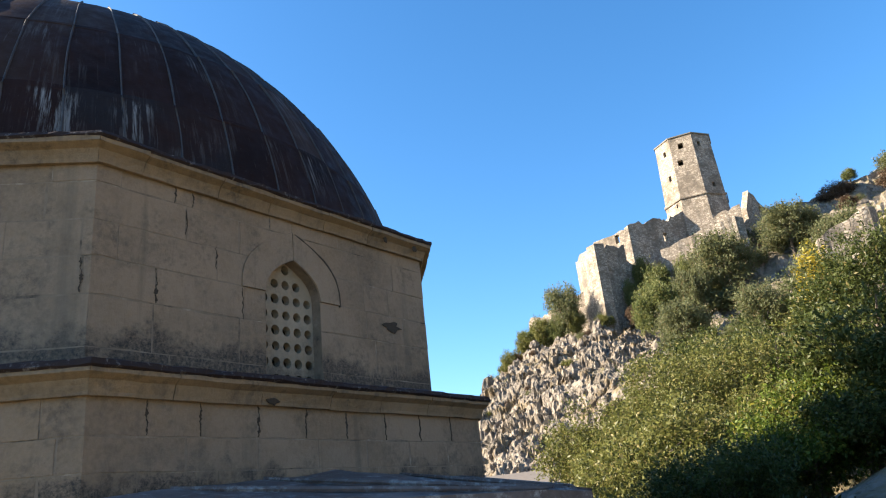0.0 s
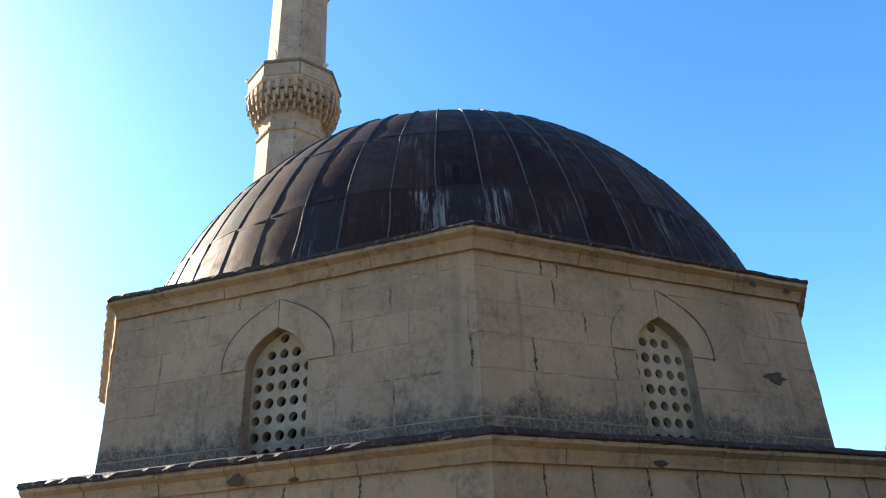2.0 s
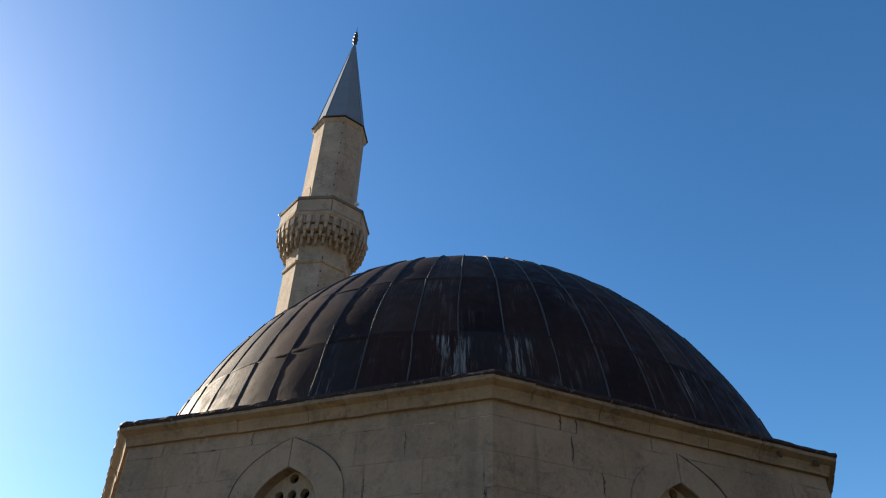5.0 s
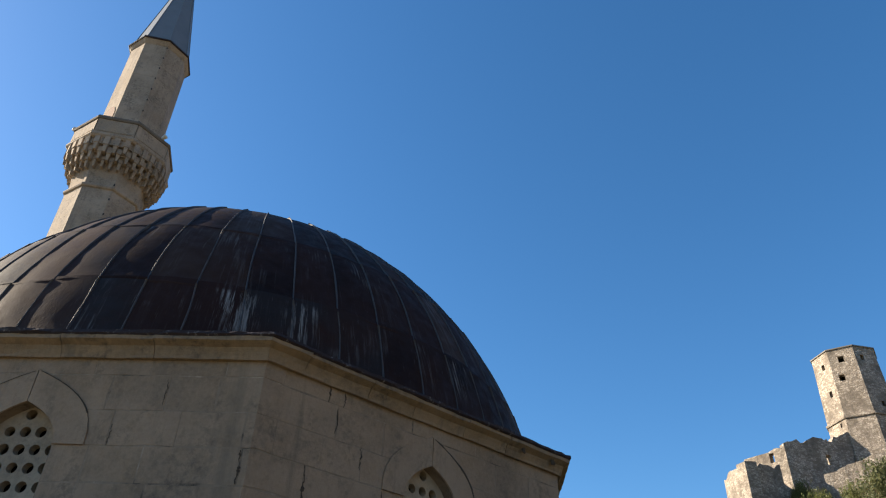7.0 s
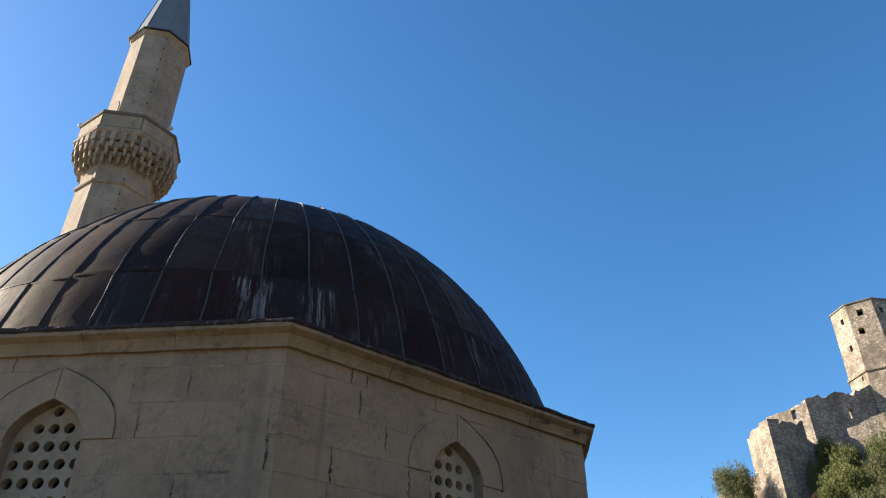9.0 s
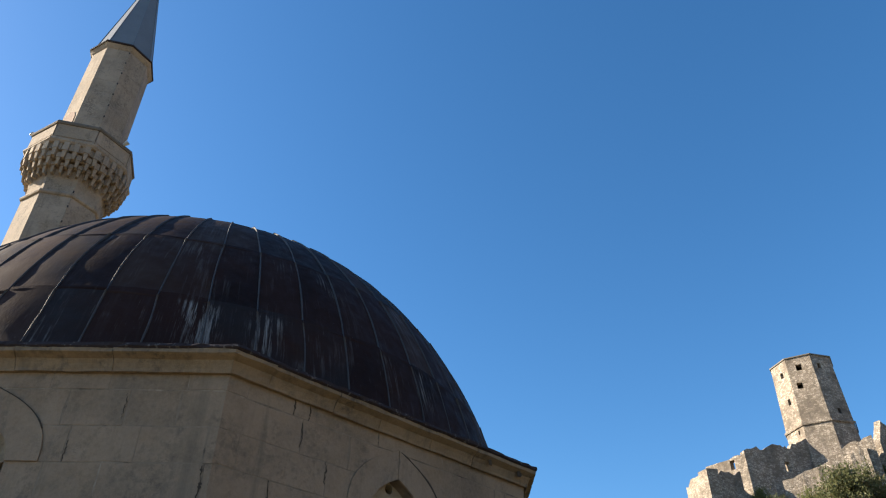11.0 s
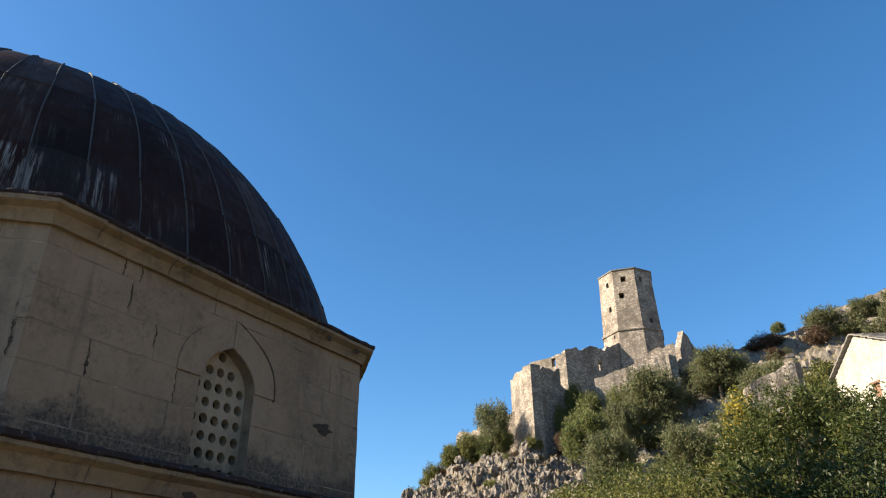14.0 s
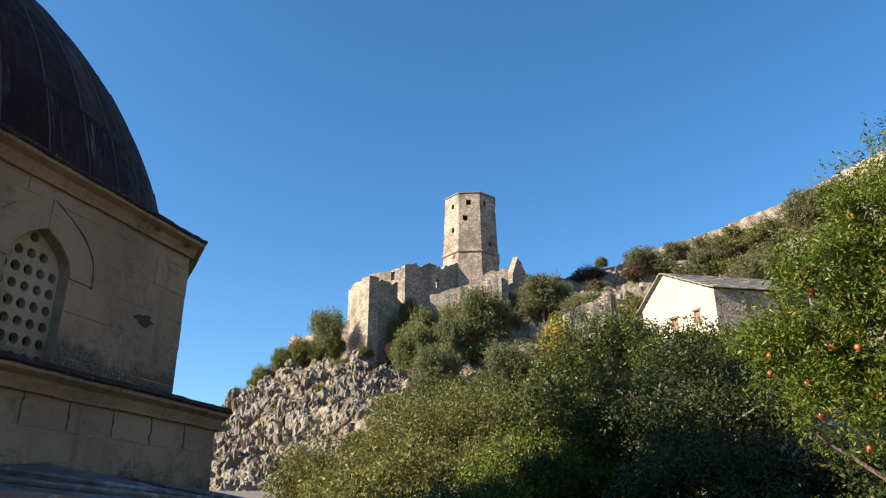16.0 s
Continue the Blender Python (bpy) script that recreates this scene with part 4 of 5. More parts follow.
# iron clamps in the joint that runs up the shaft
clamp = None
for z in [13.3 + 0.55 * k for k in range(5)] + [18.2 + 0.52 * k for k in range(8)]:
    r = 1.0 - 0.04 * (z - 18.1) / 3.9 if z > 17 else 1.095
    m = Matrix.Translation((r * math.cos(radians(MT)), r * math.sin(radians(MT)), z + 4)) @ Matrix.Rotation(radians(MT + 90), 4, "Z")
    if clamp is None:
        bm = bmesh.new()
        box(bm, -0.02, -0.012, -0.03, 0.02, 0.02, 0.03)
        clamp = part("iron_clamp", bm, DARK_METAL, minaret)
        clamp.matrix_basis = m
    else:
        piece("iron_clamp", clamp.data, minaret, m)
for az in (-170.0, -42.0):
    bm = bmesh.new()
    lathe(bm, [(0.03, 0), (0.05, 0.05), (0.08, 0.18), (0.075, 0.2)], 10)
    bmesh.ops.transform(bm, matrix=Matrix.Rotation(radians(60), 4, "X"), verts=bm.verts)
    ob = part("floodlight", bm, BULB, minaret, "small white floodlight on the parapet", smooth=True)
    ob.matrix_basis = Matrix.Translation((1.43 * math.cos(radians(az)), 1.43 * math.sin(radians(az)), 21.74)) @ Matrix.Rotation(radians(az + 90), 4, "Z")

# ---- the fortress on the hill ----


def ruined_wall(name, a, b, foot, top_a, top_b, thick, jag, parent, label="", holes=(), seed=1, step=0.5, rows=4):
    """A rubble wall from a to b in plan, with an uneven broken top and window openings (along, low, width, height)."""
    a, b = Vector((*a, 0)), Vector((*b, 0))
    length = (b - a).length
    us = sorted({round(length * k / max(2, round(length / step)), 3) for k in range(max(2, round(length / step)) + 1)} | {round(v, 3) for h in holes for v in (h[0], h[0] + h[2])})
    zs = sorted({h[1] for h in holes} | {h[1] + h[3] for h in holes})
    way = (b - a).normalized()
    side = Vector((-way.y, way.x, 0))
    bm = bmesh.new()

    def top(u):
        t = top_a + (top_b - top_a) * u / length
        n = fbm((u * 0.45, seed * 7.7, 0), 4)
        return t - jag * max(0.0, 0.25 + n) - 0.25 * jag * abs(math.sin(u * 5.1 + seed))

    levels = {}
    for u in us:
        hi = top(u)
        col = [foot] + [z for z in zs] + [max(hi, (zs[-1] if zs else foot) + 0.2)]
        levels[u] = col
    verts = {}
    for s in (0, 1):
        for i, u in enumerate(us):
            for j, z in enumerate(levels[u]):
                w = 0.12 * fbm((u * 0.7, z * 0.7, seed + s), 3)
                verts[s, i, j] = bm.verts.new(a + way * u + side * (s * thick + (w if s == 0 else -w)) + Vector((0, 0, z)))
    nj = len(zs) + 2
    gone = set()
    for i, (u0, u1) in enumerate(zip(us, us[1:])):
        for j in range(nj - 1):
            if 0 < j < nj - 2:
                for h in holes:
                    if h[0] - 0.01 <= u0 and u1 <= h[0] + h[2] + 0.01 and zs[j - 1] >= h[1] - 0.01 and zs[j] <= h[1] + h[3] + 0.01:
                        gone.add((i, j))
    for i in range(len(us) - 1):
        for j in range(nj - 1):
            if (i, j) in gone:
                f = [(i, j), (i + 1, j), (i + 1, j + 1), (i, j + 1)]
                nb = [(i, j - 1), (i + 1, j), (i, j + 1), (i - 1, j)]
                for k in range(4):
                    if nb[k] not in gone:
                        p, q = f[k], f[(k + 1) % 4]
                        bm.faces.new((verts[0, *p], verts[0, *q], verts[1, *q], verts[1, *p]))
                continue
            for s in (0, 1):
                bm.faces.new([verts[s, *p] for p in ((i, j), (i + 1, j), (i + 1, j + 1), (i, j + 1))])
        bm.faces.new((verts[0, i, nj - 1], verts[0, i + 1, nj - 1], verts[1, i + 1, nj - 1], verts[1, i, nj - 1]))
    for i in (0, len(us) - 1):
        for j in range(nj - 1):
            bm.faces.new((verts[0, i, j], verts[0, i, j + 1], verts[1, i, j + 1], verts[1, i, j]))
    bmesh.ops.recalc_face_normals(bm, faces=bm.faces)
    return part(name, bm, FORT_STONE, parent, label)


# the eight-sided keep
KX, KY, KR = 88.2, 58.0, 4.72
KT = math.degrees(math.atan2(KY + 12.3, KX + 0.5)) + 180 + 22.5 - 2.0
keep = thing("fortress_tower", "tall eight-sided rubble stone tower with small square windows", "tower", (KX, KY, 36))


def keep_face(k, holes, z0, z1, r0, r1, thick):
    """One side of the keep: a tapering panel with openings (across, up, width, height) in metres."""
    bm = bmesh.new()
    hw0, hw1 = r0 * math.sin(math.pi / 8), r1 * math.sin(math.pi / 8)
    ap0, ap1 = r0 * math.cos(math.pi / 8), r1 * math.cos(math.pi / 8)
    us = sorted({-99.0, 99.0} | {v for h in holes for v in (h[0] - h[2] / 2, h[0] + h[2] / 2)})
    zs = sorted({z0, z1} | {v for h in holes for v in (h[1], h[1] + h[3])})

    def at(u, z, s):
        t = (z - z0) / (z1 - z0)
        hw = hw0 + (hw1 - hw0) * t - s * thick * T8
        return Vector(((hw if u == 99 else -hw if u == -99 else u), -(ap0 + (ap1 - ap0) * t) + s * thick, z))

    def hole(i, j):
        if not (0 <= i < len(us) - 1 and 0 <= j < len(zs) - 1):
            return False
        cu, cz = (us[i] + us[i + 1]) / 2, (zs[j] + zs[j + 1]) / 2
        return any(abs(cu - h[0]) < h[2] / 2 and h[1] < cz < h[1] + h[3] for h in holes)

    for i in range(len(us) - 1):
        for j in range(len(zs) - 1):
            c = [(i, j), (i + 1, j), (i + 1, j + 1), (i, j + 1)]
            if hole(i, j):
                for n, (p, q) in zip(((i, j - 1), (i + 1, j), (i, j + 1), (i - 1, j)), zip(c, c[1:] + c[:1])):
                    if not hole(*n):
                        bm.faces.new([bm.verts.new(at(us[a], zs[b], s)) for (a, b), s in ((p, 0), (q, 0), (q, 1), (p, 1))])
                continue
            for s in (0, 1):
                bm.faces.new([bm.verts.new(at(us[a], zs[b], s)) for a, b in c])
    bmesh.ops.remove_doubles(bm, verts=bm.verts, dist=0.001)
    bmesh.ops.recalc_face_normals(bm, faces=bm.faces)
    ob = part("tower_side", bm, FORT_STONE, keep)
    ob.matrix_basis = Matrix.Rotation(radians(KT + 45 * k + 22.5) + math.pi / 2, 4, "Z")
    return ob


# side 7 looks at the terrace, side 6 is the sunlit one, side 0 the shaded one
OPENINGS = {7: [(-0.15, 15.2, 0.75, 0.95), (-0.7, 12.4, 0.75, 0.95)], 6: [(0.3, 14.9, 0.6, 0.9), (0.45, 10.6, 0.55, 0.95), (0.8, 6.0, 0.3, 0.6)], 0: [(-0.6, 15.2, 0.6, 0.85), (0.1, 8.2, 0.5, 0.8)]}
for k in range(8):
    keep_face(k, OPENINGS.get(k, [(0, 14.9, 0.6, 0.9)]), -4.0, 17.4, 5.25, 4.45, 1.0)
bm = bmesh.new()
lathe(bm, [(5.02, 6.9), (5.06, 7.0), (5.06, 7.2), (4.9, 7.3)], 8, KT, False)
part("string_course", bm, FORT_STONE, keep)
bm = bmesh.new()
lathe(bm, [(4.62, 17.35), (4.64, 17.5), (3.0, 17.9)], 8, KT)
part("tower_roof", bm, SLATE, keep, "low stone roof")

fort = thing("fortress_ruin", "ruined rubble stone fortress walls on the cliff edge", "castle ruin", (66, 60, 22))


def fort_wall(name, a, b, foot, ta, tb, thick, jag, label, holes=(), seed=1):
    ob = ruined_wall(name, a, b, foot, ta, tb, thick, jag, fort, label, holes, seed)
    ob.matrix_parent_inverse = Matrix.Translation((-66, -60, -22))
    return ob


fort_wall("bastion_wall", (67.6, 64.6), (65.85, 58.4), 20, 35.0, 34.9, 1.5, 0.7, "sunlit broken bastion wall", seed=2)
fort_wall("bastion_wall", (65.85, 58.4), (71.6, 58.6), 20, 34.9, 35.4, 1.5, 0.9, "shaded bastion wall", seed=3)
fort_wall("bastion_wall", (71.6, 58.6), (74.2, 57.2), 24, 33.0, 31.0, 1.3, 1.5, "shaded bastion wall", seed=9)
fort_wall("outer_wall", (64.0, 73.1), (67.5, 63.4), 12, 28.2, 30.2, 1.2, 2.4, "low sunlit wall broken at the top", seed=4)
fort_wall("hall_wall", (72.2, 65.2), (74.0, 59.4), 28, 36.9, 39.0, 1.0, 0.7, "sunlit wall with two window openings", ((1.2, 36.0 - 0.3, 0.7, 1.1), (3.7, 36.6, 0.7, 1.3)), 5)
fort_wall("hall_wall", (74.0, 59.4), (85.0, 56.6), 28, 39.2, 41.5, 1.0, 1.5, "shaded broken wall up to the tower", ((5.6, 36.2, 0.7, 1.4),), 6)
fort_wall("terrace_wall", (75.7, 55.9), (81.9, 47.4), 27, 33.9, 36.3, 1.2, 0.3, "long low terrace wall", seed=7)
fort_wall("gable_wall", (80.2, 50.6), (82.9, 46.9), 30, 37.0, 38.0, 1.0, 0.7, "broken wall", seed=8)
fort_wall("gable_wall", (84.8, 47.4), (87.0, 47.9), 30, 37.4, 41.0, 0.9, 0.4, "broken gable", seed=10)
fort_wall("gable_wall", (87.0, 47.9), (92.0, 48.6), 30, 40.9, 38.4, 0.9, 0.5, "broken gable", ((1.6, 37.6, 0.6, 1.0),), 11)
# the wall that climbs the ridge
climb = thing("rampart", "long rubble rampart climbing the ridge line", "wall", (119, 40, 44))
pts = [(96, 54.5, 40.0, 41.6), (105, 50.0, 41.0, 43.4), (112.6, 44.6, 43.5, 46.2), (119.5, 40.6, 47.0, 50.2), (125.4, 30.4, 49.5, 53.4), (130.6, 19.2, 52.0, 57.4), (131, 5.5, 54.0, 61.5), (128, -25, 60.0, 68)]
for k, (p, q) in enumerate(zip(pts, pts[1:])):
    ob = ruined_wall("rampart_wall", p[:2], q[:2], min(p[2], q[2]) - 4, p[3] - 0.7, q[3] - 0.7, 1.2, 0.35, climb, "", (), 20 + k)
    ob.matrix_parent_inverse = Matrix.Translation((-119, -40, -44))

# ---- the stone house on the slope ----
house = thing("stone_house", "small whitewashed stone house with a stone slate roof", "house", (51, 9, 12))
HL, HR = Vector((52.11, 12.16, 0)), Vector((49.95, 5.57, 0))
hx = (HR - HL).normalized()
hn = Vector((hx.y, -hx.x, 0))
if hn.dot(Vector((-1, 0.3, 0))) < 0:
    hn = -hn
W, D = (HR - HL).length, 7.5
mid = (HL + HR) / 2
# the long walls run off askew to the gable
hd = Vector((0.78, -0.63, 0))
HM = Matrix.Translation(mid - Vector((51, 9, 12))) @ Matrix(((hx.x, hd.x, 0, 0), (hx.y, hd.y, 0, 0), (0, 0, 1, 0), (0, 0, 0, 1)))
eave, peak, foot = 17.7, 20.0, 9.0
RIDGE_U = -0.14 * W
bm = bmesh.new()
holes = ((-0.35, 15.4, 0.6, 0.95), (1.75, 15.5, 0.55, 0.95))
us = sorted({-W / 2, RIDGE_U, W / 2} | {round(v, 3) for h in holes for v in (h[0] - h[2] / 2, h[0] + h[2] / 2)})
zs = [foot, 15.4, 15.5, 16.35, 16.45, eave]


def gable(u):
    return eave + (peak - eave) * ((u + W / 2) / (RIDGE_U + W / 2) if u < RIDGE_U else (W / 2 - u) / (W / 2 - RIDGE_U))


for i, (ua, ub) in enumerate(zip(us, us[1:])):
    for za, zb in zip(zs, zs[1:]):
        if any(abs((ua + ub) / 2 - h[0]) < h[2] / 2 and h[1] < (za + zb) / 2 < h[1] + h[3] for h in holes):
            continue
        bm.faces.new([bm.verts.new(v) for v in ((ua, 0, za), (ub, 0, za), (ub, 0, zb), (ua, 0, zb))])
    bm.faces.new([bm.verts.new(v) for v in ((ua, 0, eave), (ub, 0, eave), (ub, 0, gable(ub)), (ua, 0, gable(ua)))])
for h in holes:
    u0, u1, z0, z1 = h[0] - h[2] / 2, h[0] + h[2] / 2, h[1], h[1] + h[3]
    for p, q in (((u0, z0), (u1, z0)), ((u1, z0), (u1, z1)), ((u1, z1), (u0, z1)), ((u0, z1), (u0, z0))):
        bm.faces.new([bm.verts.new(v) for v in ((p[0], 0, p[1]), (q[0], 0, q[1]), (q[0], 0.4, q[1]), (p[0], 0.4, p[1]))])
# the side walls take a darker stone that paints in their shade
side_bm = bmesh.new()
for u in (-W / 2, W / 2):
    side_bm.faces.new([side_bm.verts.new(v) for v in ((u, 0, foot), (u, D, foot), (u, D, eave), (u, 0, eave))])
bm.faces.new([bm.verts.new(v) for v in ((-W / 2, D, foot), (W / 2, D, foot), (W / 2, D, eave), (RIDGE_U, D, peak), (-W / 2, D, eave))])
bmesh.ops.remove_doubles(bm, verts=bm.verts, dist=0.001)
bmesh.ops.transform(bm, matrix=HM, verts=bm.verts)
bmesh.ops.recalc_face_normals(bm, faces=bm.faces)
part("wall", bm, HOUSE_STONE, house, "rough whitewashed stone wall")
bmesh.ops.transform(side_bm, matrix=HM, verts=side_bm.verts)
part("side_wall", side_bm, FORT_STONE, house, "stone side walls, coloured darker for their shade")
for h in holes:
    bm = bmesh.new()
    box(bm, h[0] - h[2] / 2, 0.12, h[1], h[0] + h[2] / 2, 0.18, h[1] + h[3], HM)
    part("shutter", bm, WOOD, house, "reddish wooden shutter")
    bm = bmesh.new()
    box(bm, h[0] - h[2] / 2 - 0.12, -0.06, h[1] + h[3], h[0] + h[2] / 2 + 0.12, 0.2, h[1] + h[3] + 0.14, HM)
    part("lintel", bm, WOOD, house, "brown lintel")
rnd = random.Random(3)
for sgn in (-1, 1):
    roof = new("roof")
    roof.parent = house
    tagged(roof, "uneven grey stone slates")
    for r in range(9):
        d = -0.3
        while d < D + 0.2:
            w = rnd.uniform(0.5, 0.9)
            t0, t1 = r / 9, (r + 1.35) / 9
            bm = bmesh.new()
            half = W / 2 - sgn * RIDGE_U
            over = half + 0.3
            x0, x1 = sgn * over * (1 - t0), sgn * over * max(0.0, 1 - t1)
            rise = (peak - eave) / half
            z0, z1 = peak + 0.12 - rise * abs(x0), peak + 0.12 - rise * abs(x1)
            x0, x1 = x0 + RIDGE_U, x1 + RIDGE_U
            k = rnd.uniform(0, 0.05)
            verts = [(x0, d, z0 + k), (x0, d + w - 0.03, z0 + k), (x1, d + w - 0.03, z1 - 0.06), (x1, d, z1 - 0.06)]
            verts += [(x, y, z + 0.09) for x, y, z in verts]
            bm = poly_bm(verts, [(0, 1, 2, 3), (4, 5, 6, 7), (0, 1, 5, 4), (1, 2, 6, 5), (2, 3, 7, 6), (3, 0, 4, 7)])
            bmesh.ops.recalc_face_normals(bm, faces=bm.faces)
            bmesh.ops.transform(bm, matrix=HM, verts=bm.verts)
            part("slate", bm, SLATE, roof)
            d += w
# a ruined hut above the bushes
hut = thing("ruined_hut", "roofless pale stone hut with a sloping broken wall", "ruin", (52, 17.5, 15))
for k, (a, b, ta, tb) in enumerate((((50.9, 18.6), (53.6, 15.6), 18.7, 20.6), ((53.6, 15.6), (56.5, 16.6), 20.7, 21.0))):
    ob = ruined_wall("hut_wall", a, b, 13, ta, tb, 0.7, 0.5, hut, "", (), 40 + k)
    ob.matrix_parent_inverse = Matrix.Translation((-52, -17.5, -15))
# a low building at the foot of the cliff
shed = thing("shed", "low brown-roofed shed below the cliff", "shed", (33, 37.5, 0))
bm = bmesh.new()
box(bm, -3, -2, -2, 3, 2, 3.4)
bmesh.ops.transform(bm, matrix=Matrix.Rotation(radians(-42), 4, "Z"), verts=bm.verts)
part("wall", bm, FORT_STONE, shed)
bm = bmesh.new()
bm2 = [bm.verts.new(v) for v in ((-3.4, -2.5, 3.35), (3.4, -2.5, 3.35), (3.4, 2.5, 3.35), (-3.4, 2.5, 3.35), (-3.2, 0, 4.35), (3.2, 0, 4.35))]
for f in ((0, 1, 5, 4), (2, 3, 4, 5), (1, 2, 5), (3, 0, 4), (3, 2, 1, 0)):
    bm.faces.new([bm2[i] for i in f])
bmesh.ops.transform(bm, matrix=Matrix.Rotation(radians(-42), 4, "Z"), verts=bm.verts)
part("roof", bm, ROOF_BROWN, shed)

# ---- rocks on the cliff ----


def rock_mesh(seed):
    bm = bmesh.new()
    bmesh.ops.create_icosphere(bm, subdivisions=3, radius=1.0)
    r = random.Random(seed)
    cuts = [(Vector((r.uniform(-1, 1), r.uniform(-1, 1), r.uniform(-1, 1))).normalized(), r.uniform(0.5, 0.85)) for _ in range(9)]
    for v in bm.verts:
        for n, d in cuts:
            over = v.co.dot(n) - d
            if over > 0:
                v.co -= n * over
        v.co *= 1 + 0.3 * fbm(v.co * 1.6 + Vector((seed * 5, 0, 0)), 5) - 0.25 * max(0.0, 1 - abs(fbm(v.co * 1.1 + Vector((0, seed * 3, 0)), 3)) * 5)
        v.co.z *= 1.1
    me = bpy.data.meshes.new("rock")
    bm.to_mesh(me)
    bm.free()
    me.materials.append(ROCK)
    return me


ROCKS = [rock_mesh(k) for k in range(8)]
rnd = random.Random(21)


def put_rock(x, y, size, sink=0.35):
    ob = new("rock", rnd.choice(ROCKS))
    s = size * rnd.uniform(0.8, 1.2)
    ob.matrix_basis = pose(x, y, ground_height(x, y) + s * (0.35 - sink), rnd.uniform(-20, 20), rnd.uniform(-20, 20), rnd.uniform(0, 360)) @ Matrix.Diagonal((s, s * rnd.uniform(0.7, 1.1), s * rnd.uniform(0.8, 1.4), 1))
    tagged(ob, "weathered grey limestone rock on the hillside", "rock", "cliff rocks")


count = 0
while count < 210:
    k = rnd.uniform(0.0, 6.99)
    (ax, ay, az), (bx, by, bz) = RIDGE[int(k)], RIDGE[int(k) + 1]
    f = k - int(k)
    down = rnd.uniform(0.0, 20)
    x, y = ax + f * (bx - ax) - down * 0.866, ay + f * (by - ay) - down * 0.5
    put_rock(x, y, 0.3 + 0.75 * rnd.random() ** 2)
    count += 1
for k in range(78):
    down = rnd.uniform(2, 24)
    f = rnd.uniform(-4, 22)
    put_rock(66 - 0.5 * f - 0.866 * down, 61 + 0.866 * f - 0.5 * down, 0.35 + 0.9 * rnd.random() ** 2)
for x, y, s in ((76.5, 9.6, 3.4), (77.5, 6.5, 3.0), (94.3, 19.5, 2.6), (92, 22, 2.0), (96, 17, 2.2), (70, 40, 1.6), (73, 37, 1.8), (76, 35, 1.4), (80, 36, 1.7), (66, 35, 1.5)):
    put_rock(x, y, s, 0.2)

# ---- trees and bushes ----


def tube(bm, pts, r0, r1, sides=7):
    rings = []
    for i, p in enumerate(pts):
        way = (pts[min(i + 1, len(pts) - 1)] - pts[max(i - 1, 0)]).normalized()
        q = way.to_track_quat("Z", "Y")
        r = r0 + (r1 - r0) * i / (len(pts) - 1)
        rings.append([bm.verts.new(p + q @ Vector((r * math.cos(2 * math.pi * k / sides), r * math.sin(2 * math.pi * k / sides), 0))) for k in range(sides)])
    for a, b in zip(rings, rings[1:]):
        for k in range(sides):
            bm.faces.new((a[k], a[(k + 1) % sides], b[(k + 1) % sides], b[k]))
    bm.faces.new(rings[-1])


def leaf_mesh(lobes, clusters, per, size, spread, seed, slim=0.4, shell=0.5, gaps=-0.16):
    """Leaves in clusters that fill the lobes (x, y, z, rx, ry, rz), thicker towards the outside."""
    r = np.random.RandomState(seed)
    lobes = np.array(lobes, float)
    weight = lobes[:, 3] * lobes[:, 4] + lobes[:, 4] * lobes[:, 5]
    pick = r.choice(len(lobes), clusters, p=weight / weight.sum())
    way = r.normal(size=(clusters, 3))
    way /= np.linalg.norm(way, axis=1)[:, None]
    rad = (shell + (1 - shell) * r.rand(clusters)) * (1 + 0.3 * np.sin(way[:, 0] * 5 + seed) * np.cos(way[:, 2] * 4 + pick))
    centre = lobes[pick, :3] + way * rad[:, None] * lobes[pick, 3:]
    mean = float(np.mean(lobes[:, 3:])) * 0.5
    full = np.array([noise.noise(Vector(c) / mean + Vector((seed, 0, 0))) > gaps for c in centre])
    centre, way, clusters = centre[full], way[full], int(full.sum())
    lean = way * 0.7 + r.normal(size=(clusters, 3)) * 0.5 + np.array([0, 0, 0.35])
    lean /= np.linalg.norm(lean, axis=1)[:, None]
    n = clusters * per
    c = np.repeat(centre, per, 0)
    axis = np.repeat(lean, per, 0)
    along = r.rand(n) - 0.35
    pos = c + axis * (along * spread * 2.2)[:, None] + r.normal(size=(n, 3)) * spread * 0.33
    a = axis * 0.5 + r.normal(size=(n, 3))
    a /= np.linalg.norm(a, axis=1)[:, None]
    b = np.cross(a, r.normal(size=(n, 3)))
    b /= np.linalg.norm(b, axis=1)[:, None]
    up = np.cross(a, b)
    s = (size * (0.65 + 0.7 * r.rand(n)))[:, None]
    quad = np.stack([pos - a * s, pos + b * s * slim + up * s * 0.12, pos + a * s, pos - b * s * slim + up * s * 0.12], 1).reshape(-1, 3)
    me = bpy.data.meshes.new("leaves")
    me.vertices.add(4 * n)
    me.vertices.foreach_set("co", quad.ravel())
    me.loops.add(4 * n)
    me.loops.foreach_set("vertex_index", np.arange(4 * n))
    me.polygons.add(n)
    me.polygons.foreach_set("loop_start", np.arange(n) * 4)
    me.update(calc_edges=True)
    return me, centre


CROWNS = {}


